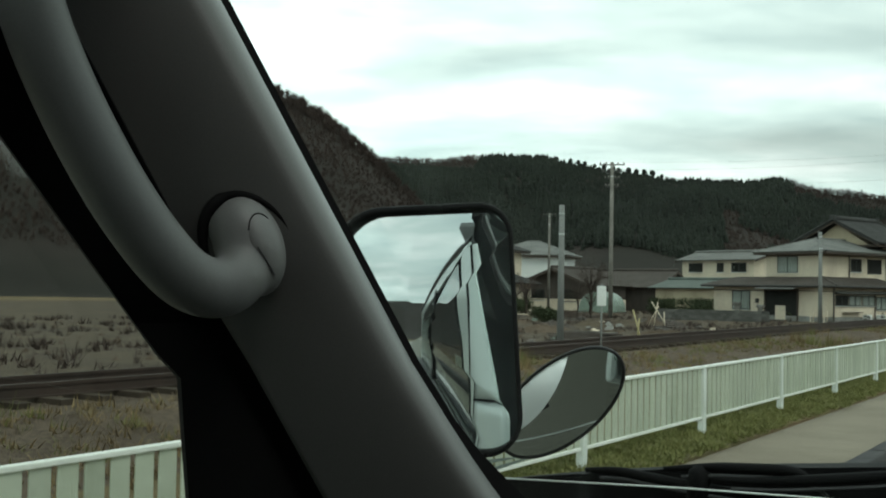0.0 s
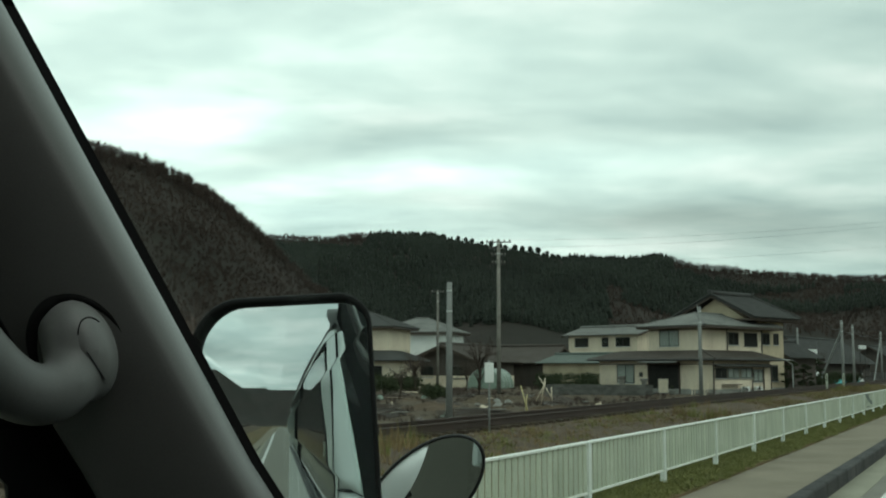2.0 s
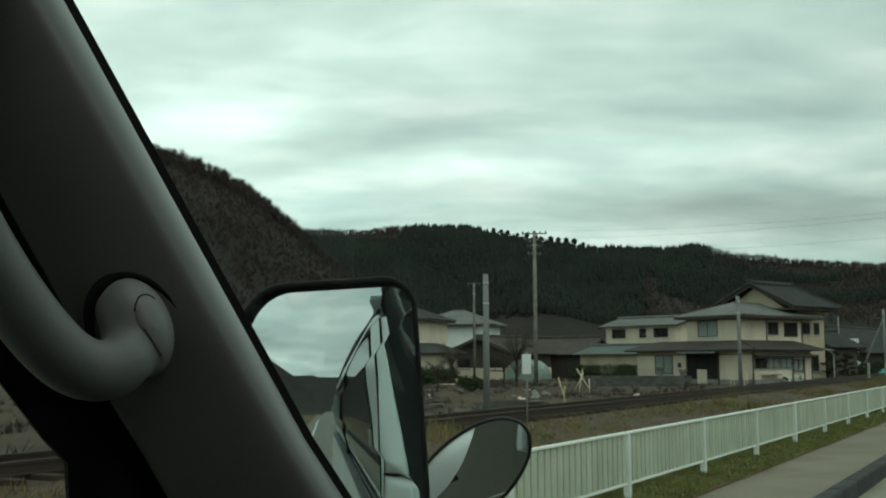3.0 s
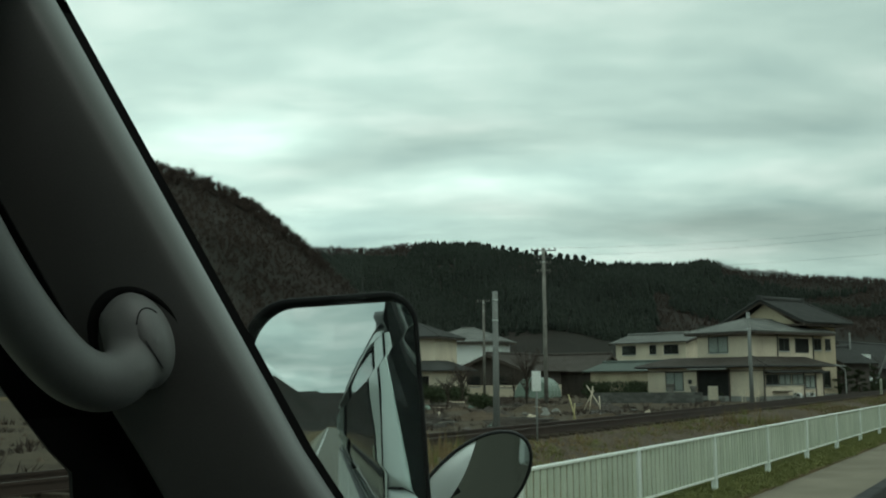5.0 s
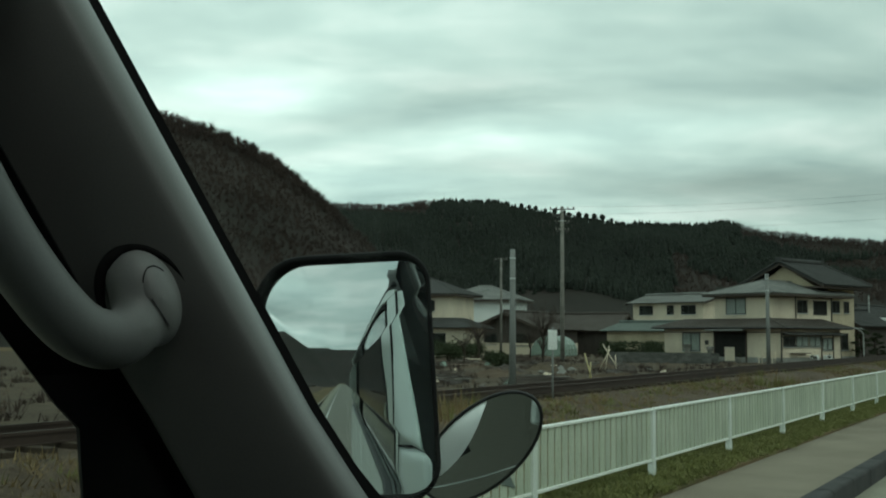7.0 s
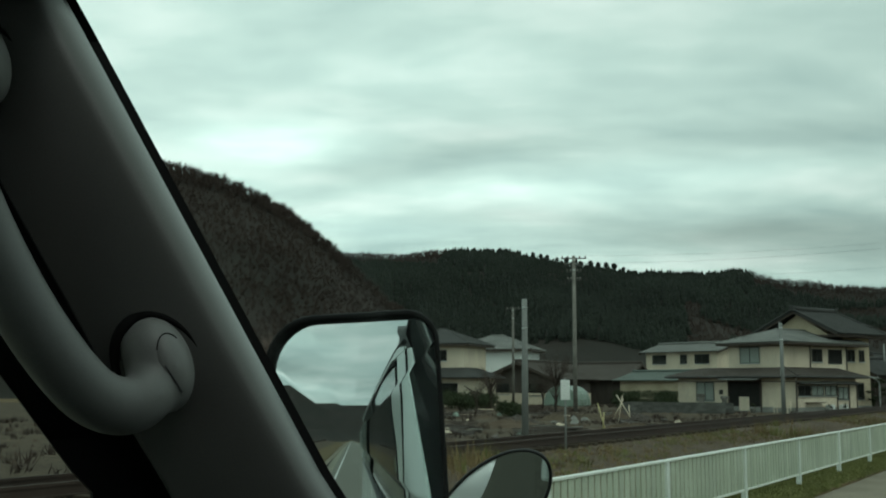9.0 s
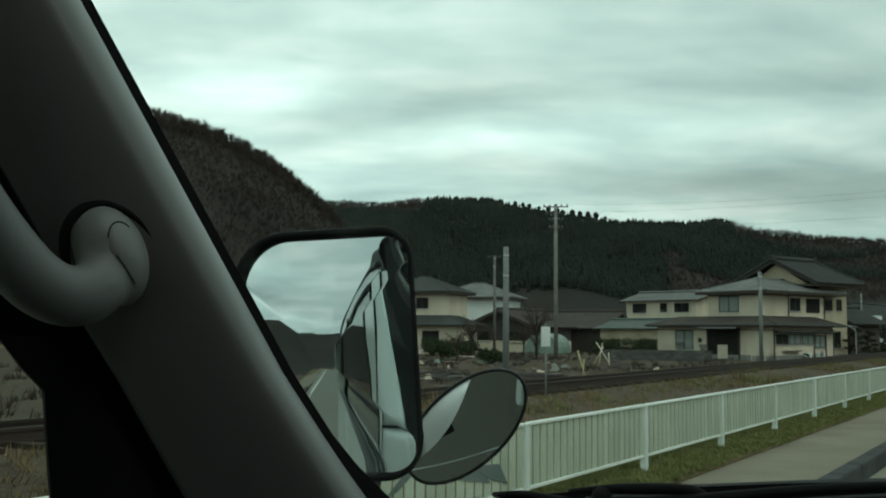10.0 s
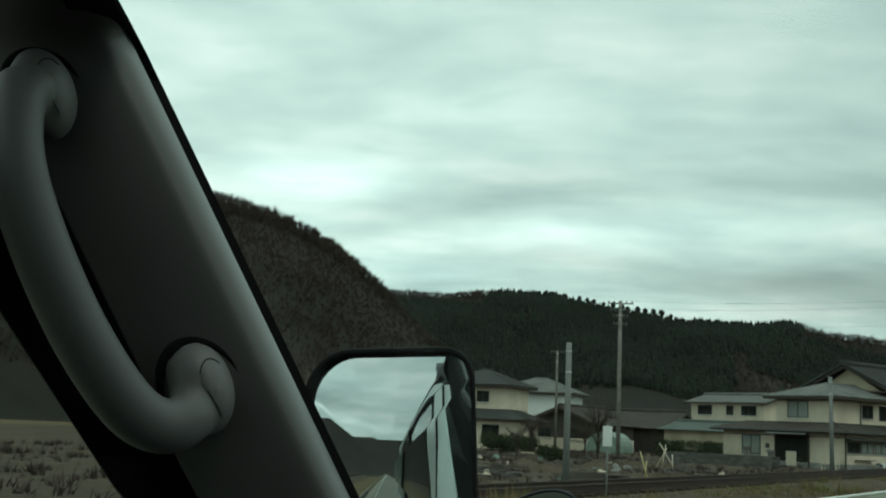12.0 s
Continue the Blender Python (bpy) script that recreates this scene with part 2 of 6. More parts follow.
M = dict(
    trim=mat("grey_trim_plastic", (0.106, 0.105, 0.100), (0.090, 0.089, 0.085), rough=0.40, big=6, fine=900, bump=0.2, speck=0.08, spec=0.5),
    handle=mat("grey_handle_plastic", (0.178, 0.177, 0.171), (0.155, 0.154, 0.149), rough=0.45, big=8, fine=700, bump=0.12, speck=0.05, spec=0.4),
    black=mat("black_rubber", (0.005, 0.005, 0.005), (0.008, 0.008, 0.008), rough=0.7, fine=200, bump=0.05, spec=0.08),
    blackplastic=mat("black_plastic", (0.02, 0.02, 0.021), (0.03, 0.03, 0.031), rough=0.5, fine=400, bump=0.1, spec=0.4),
    dash=mat("dark_dashboard_plastic", (0.03, 0.03, 0.03), (0.04, 0.04, 0.04), rough=0.7, fine=500, bump=0.2),
    headliner=mat("grey_headliner", (0.06, 0.06, 0.058), (0.05, 0.05, 0.048), rough=0.95, fine=300),
    paint=mat("white_car_paint", (0.72, 0.76, 0.73), (0.66, 0.70, 0.67), rough=0.22, big=3, fine=40, bump=0.0, speck=0.03),
    asphalt=mat("road_asphalt", (0.150, 0.142, 0.118), (0.180, 0.170, 0.140), rough=0.85, big=0.7, fine=60, bump=0.4, speck=0.3),
    pavement=mat("pavement_asphalt", (0.190, 0.164, 0.126), (0.255, 0.224, 0.174), rough=0.92, big=0.8, fine=55, bump=0.4, speck=0.25),
    concrete=mat("concrete", (0.30, 0.30, 0.28), (0.22, 0.22, 0.20), rough=0.9, big=1.2, fine=30, bump=0.3),
    oldblock=mat("weathered_concrete_block", (0.125, 0.125, 0.115), (0.085, 0.085, 0.078), rough=0.95, big=1.0, fine=25, bump=0.3, rand=0.2),
    polecon=mat("pole_concrete", (0.225, 0.235, 0.225), (0.175, 0.18, 0.172), rough=0.85, big=0.8, fine=25, bump=0.2),
    gutter=mat("pale_gutter_concrete", (0.30, 0.29, 0.23), (0.22, 0.21, 0.165), rough=0.9, big=1.0, fine=30, bump=0.3),
    kerbstone=mat("dark_kerb_concrete", (0.050, 0.050, 0.052), (0.085, 0.083, 0.080), rough=0.9, big=1.6, fine=35, bump=0.3, rand=0.2),
    line=mat("road_marking_paint", (0.72, 0.72, 0.69), (0.5, 0.5, 0.48), rough=0.8, big=3, fine=40),
    soil=mat("field_soil", (0.168, 0.118, 0.068), (0.105, 0.092, 0.048), rough=1.0, big=0.35, fine=9, bump=0.5, speck=0.35),
    ballast=mat("rail_ballast", (0.118, 0.090, 0.066), (0.078, 0.060, 0.045), rough=1.0, big=0.6, fine=14, bump=0.6, speck=0.45),
    rust=mat("rusty_rail_steel", (0.035, 0.022, 0.016), (0.05, 0.03, 0.022), rough=0.75, fine=30),
    sleeper=mat("dark_timber_sleeper", (0.05, 0.038, 0.028), (0.08, 0.065, 0.05), rough=0.95, fine=20, rand=0.25),
    fence=mat("white_fence_paint", (0.74, 0.78, 0.74), (0.60, 0.65, 0.58), rough=0.45, big=1.8, fine=30, bump=0.05, speck=0.06),
    # shade on the pickets and sun on the rails are put into these paints
    fencedull=mat("shade_dulled_fence_paint", (0.49, 0.53, 0.43), (0.38, 0.42, 0.32), rough=0.5, big=2.2, fine=26, bump=0.05, speck=0.10, rand=0.12),
    railpaint=mat("sunlit_white_rail_paint", (0.86, 0.88, 0.83), (0.76, 0.79, 0.72), rough=0.35, big=1.8, fine=30, bump=0.03, speck=0.05),
    motif=mat("dark_grey_motif_paint", (0.10, 0.13, 0.12), (0.16, 0.19, 0.17), rough=0.6, fine=20),
    plaster=mat("cream_plaster_wall", (0.54, 0.46, 0.335), (0.38, 0.32, 0.23), rough=0.95, big=0.55, fine=14, mixpos=(0.42, 0.75), bump=0.15, speck=0.10, stretch=(1, 1, 0.5)),
    plasterwhite=mat("pale_plaster_wall", (0.70, 0.61, 0.48), (0.54, 0.46, 0.36), rough=0.95, big=0.6, fine=12, mixpos=(0.4, 0.72), bump=0.12, speck=0.10, stretch=(1, 1, 0.45)),
    plasterbrown=mat("ochre_plaster_wall", (0.30, 0.24, 0.15), (0.25, 0.19, 0.12), rough=0.95, big=0.7, fine=14, bump=0.2),
    darkwood=mat("dark_weathered_wood", (0.055, 0.045, 0.038), (0.085, 0.07, 0.058), rough=0.85, big=1.5, fine=18, stretch=(3, 3, 0.5)),
    timber=mat("brown_timber", (0.075, 0.055, 0.042), (0.055, 0.042, 0.033), rough=0.8, fine=20),
    redwall=mat("dull_red_sheet_wall", (0.20, 0.075, 0.06), (0.15, 0.06, 0.05), rough=0.8, fine=15),
    tile=mat("dark_roof_tiles", (0.040, 0.041, 0.040), (0.060, 0.060, 0.056), rough=0.75, big=1.2, fine=12, speck=0.25, spec=0.3),
    metalroof=mat("grey_green_metal_roof", (0.15, 0.152, 0.14), (0.085, 0.085, 0.078), rough=0.6, big=0.8, fine=10, speck=0.2),
    greenroof=mat("dull_green_metal_roof", (0.105, 0.128, 0.112), (0.075, 0.092, 0.082), rough=0.7, big=0.8, fine=10),
    frame=mat("dark_bronze_window_frame", (0.03, 0.03, 0.028), (0.045, 0.045, 0.042), rough=0.45, fine=60),
    alu=mat("aluminium", (0.55, 0.57, 0.56), (0.45, 0.47, 0.46), rough=0.4, metal=0.7, fine=40),
    curtain=mat("pale_curtain", (0.45, 0.46, 0.44), (0.36, 0.37, 0.35), rough=0.9, big=4, fine=20, stretch=(6, 6, 0.4)),
    roomshade=mat("dark_room_shade", (0.03, 0.03, 0.028), (0.02, 0.02, 0.018), rough=0.9, fine=8),
    signyellow=mat("orange_yellow_sign_face", (0.72, 0.33, 0.02), (0.66, 0.29, 0.018), rough=0.45, fine=60, bump=0.0, speck=0.04),
    signblack=mat("black_sign_print", (0.012, 0.012, 0.012), rough=0.5, bump=0.0),
    white=mat("white_paint", (0.78, 0.80, 0.78), (0.68, 0.70, 0.67), rough=0.4, big=2, fine=30, bump=0.03, speck=0.05),
    teal=mat("teal_plastic_sheet", (0.05, 0.30, 0.30), (0.08, 0.36, 0.36), rough=0.5, fine=12),
    blue=mat("blue_sheet", (0.06, 0.22, 0.42), (0.08, 0.28, 0.48), rough=0.5, fine=12),
    signgreen=mat("green_sign_face", (0.02, 0.25, 0.11), (0.025, 0.22, 0.10), rough=0.5, fine=40, bump=0.0),
    red=mat("red_paint", (0.45, 0.04, 0.03), (0.35, 0.035, 0.03), rough=0.5),
    stone=mat("garden_stone", (0.22, 0.21, 0.19), (0.13, 0.125, 0.11), rough=0.95, big=2.5, fine=14, bump=0.6, rand=0.25),
    greensheet=mat("pale_green_sheet", (0.23, 0.30, 0.25), (0.16, 0.22, 0.18), rough=0.6, big=1.5, fine=8),
    yard=mat("trodden_yard_earth", (0.070, 0.056, 0.042), (0.110, 0.088, 0.062), rough=1.0, big=0.45, fine=7, bump=0.5, speck=0.4),
    bamboo=mat("yellowed_bamboo", (0.46, 0.40, 0.20), (0.36, 0.31, 0.16), rough=0.6, fine=30),
    vinyl=mat("translucent_greenhouse_sheet", (0.5, 0.54, 0.52), (0.38, 0.42, 0.40), rough=0.35, big=1.5, fine=8),
    tilebrown=mat("brown_roof_tiles", (0.062, 0.052, 0.045), (0.085, 0.075, 0.066), rough=0.8, big=1.0, fine=12, speck=0.25, spec=0.25),
    hill=mat("forest_floor", (0.037, 0.030, 0.026), (0.023, 0.021, 0.017), rough=1.0, big=0.012, fine=0.15, mixpos=(0.42, 0.58), bump=0.0, speck=0.15),
    bark=mat("bark", (0.07, 0.055, 0.045), (0.05, 0.04, 0.033), rough=0.95, fine=30),
    wire=mat("black_cable", (0.015, 0.015, 0.015), rough=0.6, bump=0.0),
    conifer=leafy("conifer_foliage", (0.0105, 0.0145, 0.0100), (0.0145, 0.0185, 0.0125)),
    bare=leafy("bare_twigs", (0.049, 0.035, 0.029), (0.062, 0.045, 0.037)),
    shrub=leafy("shrub_leaves", (0.020, 0.031, 0.014), (0.046, 0.055, 0.025)),
    drygrass=leafy("dry_grass", (0.13, 0.095, 0.05), (0.24, 0.175, 0.09)),
    grass=leafy("green_grass", (0.100, 0.112, 0.034), (0.195, 0.190, 0.072)),
    blossom=leafy("pale_blossom_twigs", (0.20, 0.14, 0.12), (0.34, 0.25, 0.22)),
    frost=leafy("pale_bare_ridge_trees", (0.16, 0.165, 0.16), (0.30, 0.31, 0.30)),
    screen=glassy("windscreen_glass", (0.955, 0.985, 0.968), 0.25),
    doorglass=glassy("door_window_glass", (0.90, 0.93, 0.91), 1.0),
    pane=glassy("window_glass", (0.93, 0.95, 0.94), 1.0),
    carglass=glassy("car_window_glass", (0.95, 0.975, 0.96), 0.35),
)
for key, tint in (("mirror", (0.64, 0.69, 0.69, 1)), ("dimmirror", (0.40, 0.42, 0.41, 1))):
    silver = bpy.data.materials.new(key + "_silver")
    silver.use_nodes = True
    _b = silver.node_tree.nodes["Principled BSDF"]
    _b.inputs["Base Color"].default_value = tint
    _b.inputs["Metallic"].default_value = 1.0
    _b.inputs["Roughness"].default_value = 0.015
    M[key] = silver


# ---- mesh helpers ----
def thing(name, label, category, group="", kind="", at=None):
    e = new(name)
    e.empty_display_size = 0.2
    if at is not None:
        e.matrix_world = at
    return tagged(e, label, category, group, kind)


def part(name, bm, material, parent=None, label="", smooth=False):
    me = bpy.data.meshes.new(name)
    bmesh.ops.recalc_face_normals(bm, faces=bm.faces[:])
    bm.to_mesh(me)
    bm.free()
    if smooth:
        for f in me.polygons:
            f.use_smooth = True
    me.materials.append(M[material] if isinstance(material, str) else material)
    ob = new(name, me)
    if parent is not None:
        ob.parent = parent
    if label:
        ob["label"] = label
    return ob


def share(name, me, parent, m, label=""):
    ob = new(name, me)
    ob.parent = parent
    ob.matrix_basis = m
    if label:
        ob["label"] = label
    return ob


def mesh_of(name, verts, faces, material):
    me = bpy.data.meshes.new(name)
    me.from_pydata([tuple(map(float, v)) for v in verts], [], [tuple(map(int, f)) for f in faces])
    me.materials.append(M[material])
    me.update()
    return me


def bx(bm, x0, x1, y0, y1, z0, z1, bevel=0.0):
    r = bmesh.ops.create_cube(bm, size=1.0)
    for v in r["verts"]:
        v.co = Vector((x0 + (v.co.x + 0.5) * (x1 - x0), y0 + (v.co.y + 0.5) * (y1 - y0), z0 + (v.co.z + 0.5) * (z1 - z0)))
    if bevel:
        es = list({e for v in r["verts"] for e in v.link_edges})
        bmesh.ops.bevel(bm, geom=es, offset=bevel, segments=2, affect="EDGES", profile=0.5)
    return bm


def box(x0, x1, y0, y1, z0, z1, bevel=0.0):
    return bx(bmesh.new(), x0, x1, y0, y1, z0, z1, bevel)


def slab(bm, pts, depth):
    """A flat polygon given thickness along the vector depth."""
    d = Vector(depth)
    a = [bm.verts.new(Vector(p)) for p in pts]
    b = [bm.verts.new(Vector(p) + d) for p in pts]
    bm.faces.new(a)
    bm.faces.new(b[::-1])
    n = len(a)
    for i in range(n):
        bm.faces.new((a[i], b[i], b[(i + 1) % n], a[(i + 1) % n]))
    return bm


def tube(bm, pts, radius, n=8, taper=None, flat=1.0):
    """A round bar swept along points."""
    pts = [Vector(p) for p in pts]
    rings = []
    prev = None
    for i, p in enumerate(pts):
        d = (pts[min(i + 1, len(pts) - 1)] - pts[max(i - 1, 0)]).normalized()
        if prev is None:
            ref = Vector((0, 0, 1)) if abs(d.z) < 0.9 else Vector((1, 0, 0))
            u = d.cross(ref).normalized()
        else:
            u = (prev - d * prev.dot(d)).normalized()
        prev = u
        w = d.cross(u)
        r = radius if taper is None else taper[i]
        rings.append([bm.verts.new(p + (u * math.cos(2 * math.pi * k / n) + w * flat * math.sin(2 * math.pi * k / n)) * r) for k in range(n)])
    for a, b in zip(rings, rings[1:]):
        for k in range(n):
            bm.faces.new((a[k], a[(k + 1) % n], b[(k + 1) % n], b[k]))
    bm.faces.new(rings[0][::-1])
    bm.faces.new(rings[-1])
    return bm


def smooth_path(pts, k=6):
    """Points on a smooth curve through the given ones."""
    pts = [Vector(p) for p in pts]
    ext = [2 * pts[0] - pts[1]] + pts + [2 * pts[-1] - pts[-2]]
    out = []
    for i in range(1, len(ext) - 2):
        a, b, c, d = ext[i - 1:i + 3]
        for j in range(k):
            u = j / k
            out.append(0.5 * (2 * b + (c - a) * u + (2 * a - 5 * b + 4 * c - d) * u * u + (3 * b - a - 3 * c + d) * u ** 3))
    return out + [pts[-1]]


def sagging(a, b, sag, k=16):
    a, b = Vector(a), Vector(b)
    return [a.lerp(b, i / k) - Vector((0, 0, sag * 4 * (i / k) * (1 - i / k))) for i in range(k + 1)]


# ---- land ----
def ground_z(x, y):
    """Height of the bare ground: verge by the pavement, a shallow field, the village level."""
    if x > -4.7:
        return -0.12
    if x > -6.0:
        return -0.12 - 0.16 * (-4.7 - x) / 1.3
    return -0.28


RIDGE_FAR = [(-180, 4.8), (-150, 4.9), (-110, 5.2), (-60, 5.4), (-25, 4.9), (-5, 4.0), (8, 4.7), (11.3, 5.0), (14.4, 5.35), (16.2, 5.9), (18.2, 5.75), (21.5, 5.95),
             (23.3, 6.25), (26, 6.65), (28.2, 7.1), (30.4, 7.2), (32.6, 7.2), (34.5, 6.95), (36.3, 7.0), (40, 7.1), (60, 7.4), (100, 5.6), (130, 4.6), (160, 4.4), (180, 4.8)]
RIDGE_NEAR = [(-180, 0.5), (-5, 0.5), (4, 0.8), (30, 1.0), (35.3, 4.4), (37.9, 7.0), (39.3, 8.2), (40.9, 9.35), (42.4, 10.1), (44.2, 10.8), (46.4, 11.3), (52, 12.0), (58, 12.3), (70, 11.5), (85, 6.5), (98, 2.5), (110, 0.8), (180, 0.5)]
FAR_R, NEAR_R = 640.0, 330.0


def table(tab, az):
    xs, ys = zip(*tab)
    return np.interp(az, xs, ys)


def rise(u, a):
    v = np.clip((u - a) / (1 - a), 0, 1)
    up = v ** 1.25
    return np.where(u <= 1, up, np.clip(1 - (u - 1) * 0.9, 0.2, 1))


def hill_z(az, r):
    """Height of the mountains at a bearing (degrees to the left of the road) and distance."""
    far_h = 1.65 + FAR_R * np.tan(np.radians(table(RIDGE_FAR, az)))
    near_h = 1.65 + NEAR_R * np.tan(np.radians(table(RIDGE_NEAR, az)))
    gully = 1 + 0.10 * np.sin(np.radians(az) * 23 + r * 0.012) + 0.06 * np.sin(np.radians(az) * 51 - r * 0.02)
    zf = far_h * np.where(r / FAR_R < 0.97, 1 + (gully - 1) * np.clip((0.97 - r / FAR_R) * 5, 0, 1), 1) * rise(r / FAR_R, 0.38)
    zn = near_h * np.where(r / NEAR_R < 0.97, 1 + (gully - 1) * np.clip((0.97 - r / NEAR_R) * 4, 0, 1), 1) * rise(r / NEAR_R, 0.45)
    return np.maximum(zf, zn) - 0.3


def mountains():
    azs = np.linspace(-180, 180, 361)
    rs = np.concatenate([np.linspace(130, 420, 40), np.linspace(436, 900, 34)])
    verts, faces = [], []
    for a in azs:
        z = hill_z(np.full(len(rs), a), rs)
        x, y = -rs * math.sin(radians(a)), rs * math.cos(radians(a))
        verts += list(zip(x, y, z))
    n = len(rs)
    for i in range(len(azs) - 1):
        for j in range(n - 1):
            k = i * n + j
            faces.append((k, k + n, k + n + 1, k + 1))
    ob = new("mountains", mesh_of("mountains", verts, faces, "hill"))
    for f in ob.data.polygons:
        f.use_smooth = True
    ob.location.y = VAN_Y
    tagged(ob, "dark wooded mountains ringing the valley", "mountains", kind="structure")


mountains()


def scatter_mesh(name, template_v, template_f, places, material):
    """One mesh of many alike pieces: places are rows of x, y, z, turn, width, height."""
    tv, tf = np.array(template_v, float), np.array(template_f, int)
    pl = np.array(places, float)
    c, s = np.cos(pl[:, 3]), np.sin(pl[:, 3])
    X = (tv[None, :, 0] * c[:, None] - tv[None, :, 1] * s[:, None]) * pl[:, 4, None] + pl[:, 0, None]
    Y = (tv[None, :, 0] * s[:, None] + tv[None, :, 1] * c[:, None]) * pl[:, 4, None] + pl[:, 1, None]
    Z = tv[None, :, 2] * pl[:, 5, None] + pl[:, 2, None]
    V = np.stack([X, Y, Z], -1).reshape(-1, 3)
    F = (tf[None] + (np.arange(len(pl)) * len(tv))[:, None, None]).reshape(-1, 3)
    me = bpy.data.meshes.new(name)
    me.vertices.add(len(V))
    me.vertices.foreach_set("co", V.ravel())
    me.loops.add(F.size)
    me.loops.foreach_set("vertex_index", F.ravel())
    me.polygons.add(len(F))
    me.polygons.foreach_set("loop_start", np.arange(0, F.size, 3))
    me.polygons.foreach_set("loop_total", np.full(len(F), 3))
    me.materials.append(M[material])
    me.update()
    me.validate()
    return new(name, me)


def conifer_template(rng):
    v, f = [], []
    for z0, z1, r in ((0.12, 0.55, 0.30), (0.34, 0.80, 0.23), (0.58, 1.0, 0.15)):
        b = len(v)
        v.append((rng.normal(0, 0.02), rng.normal(0, 0.02), z1))
        for k in range(7):
            rr = r * rng.uniform(0.65, 1.25)
            v.append((rr * math.cos(k * 0.898), rr * math.sin(k * 0.898), z0 + rng.uniform(-0.06, 0.05)))
        f += [(b, b + 1 + k, b + 1 + (k + 1) % 7) for k in range(7)]
    return v, f


def twig_template(rng, n=34, spread=0.42, stem=True):
    """A bare crown: thin slivers fanning up and out from a stem."""
    v, f = [], []

    def sliver(a, b, w):
        a, b = np.array(a), np.array(b)
        d = b - a
        s = np.cross(d, rng.normal(size=3))
        s = s / (np.linalg.norm(s) + 1e-9) * w
        k = len(v)
        v.extend([tuple(a - s), tuple(a + s), tuple(b)])
        f.append((k, k + 1, k + 2))

    if stem:
        for k in range(3):
            sliver((rng.normal(0, .01), rng.normal(0, .01), 0), (rng.normal(0, .05), rng.normal(0, .05), .8), 0.018)
    for k in range(n):
        h = rng.uniform(0.22, 0.7)
        a = rng.uniform(0, 6.283)
        o = spread * rng.uniform(0.3, 1.0)
        base = (rng.normal(0, .07), rng.normal(0, .07), h)
        sliver(base, (o * math.cos(a), o * math.sin(a), min(1.0, h + rng.uniform(0.12, 0.42))), rng.uniform(0.006, 0.024))
    return v, f


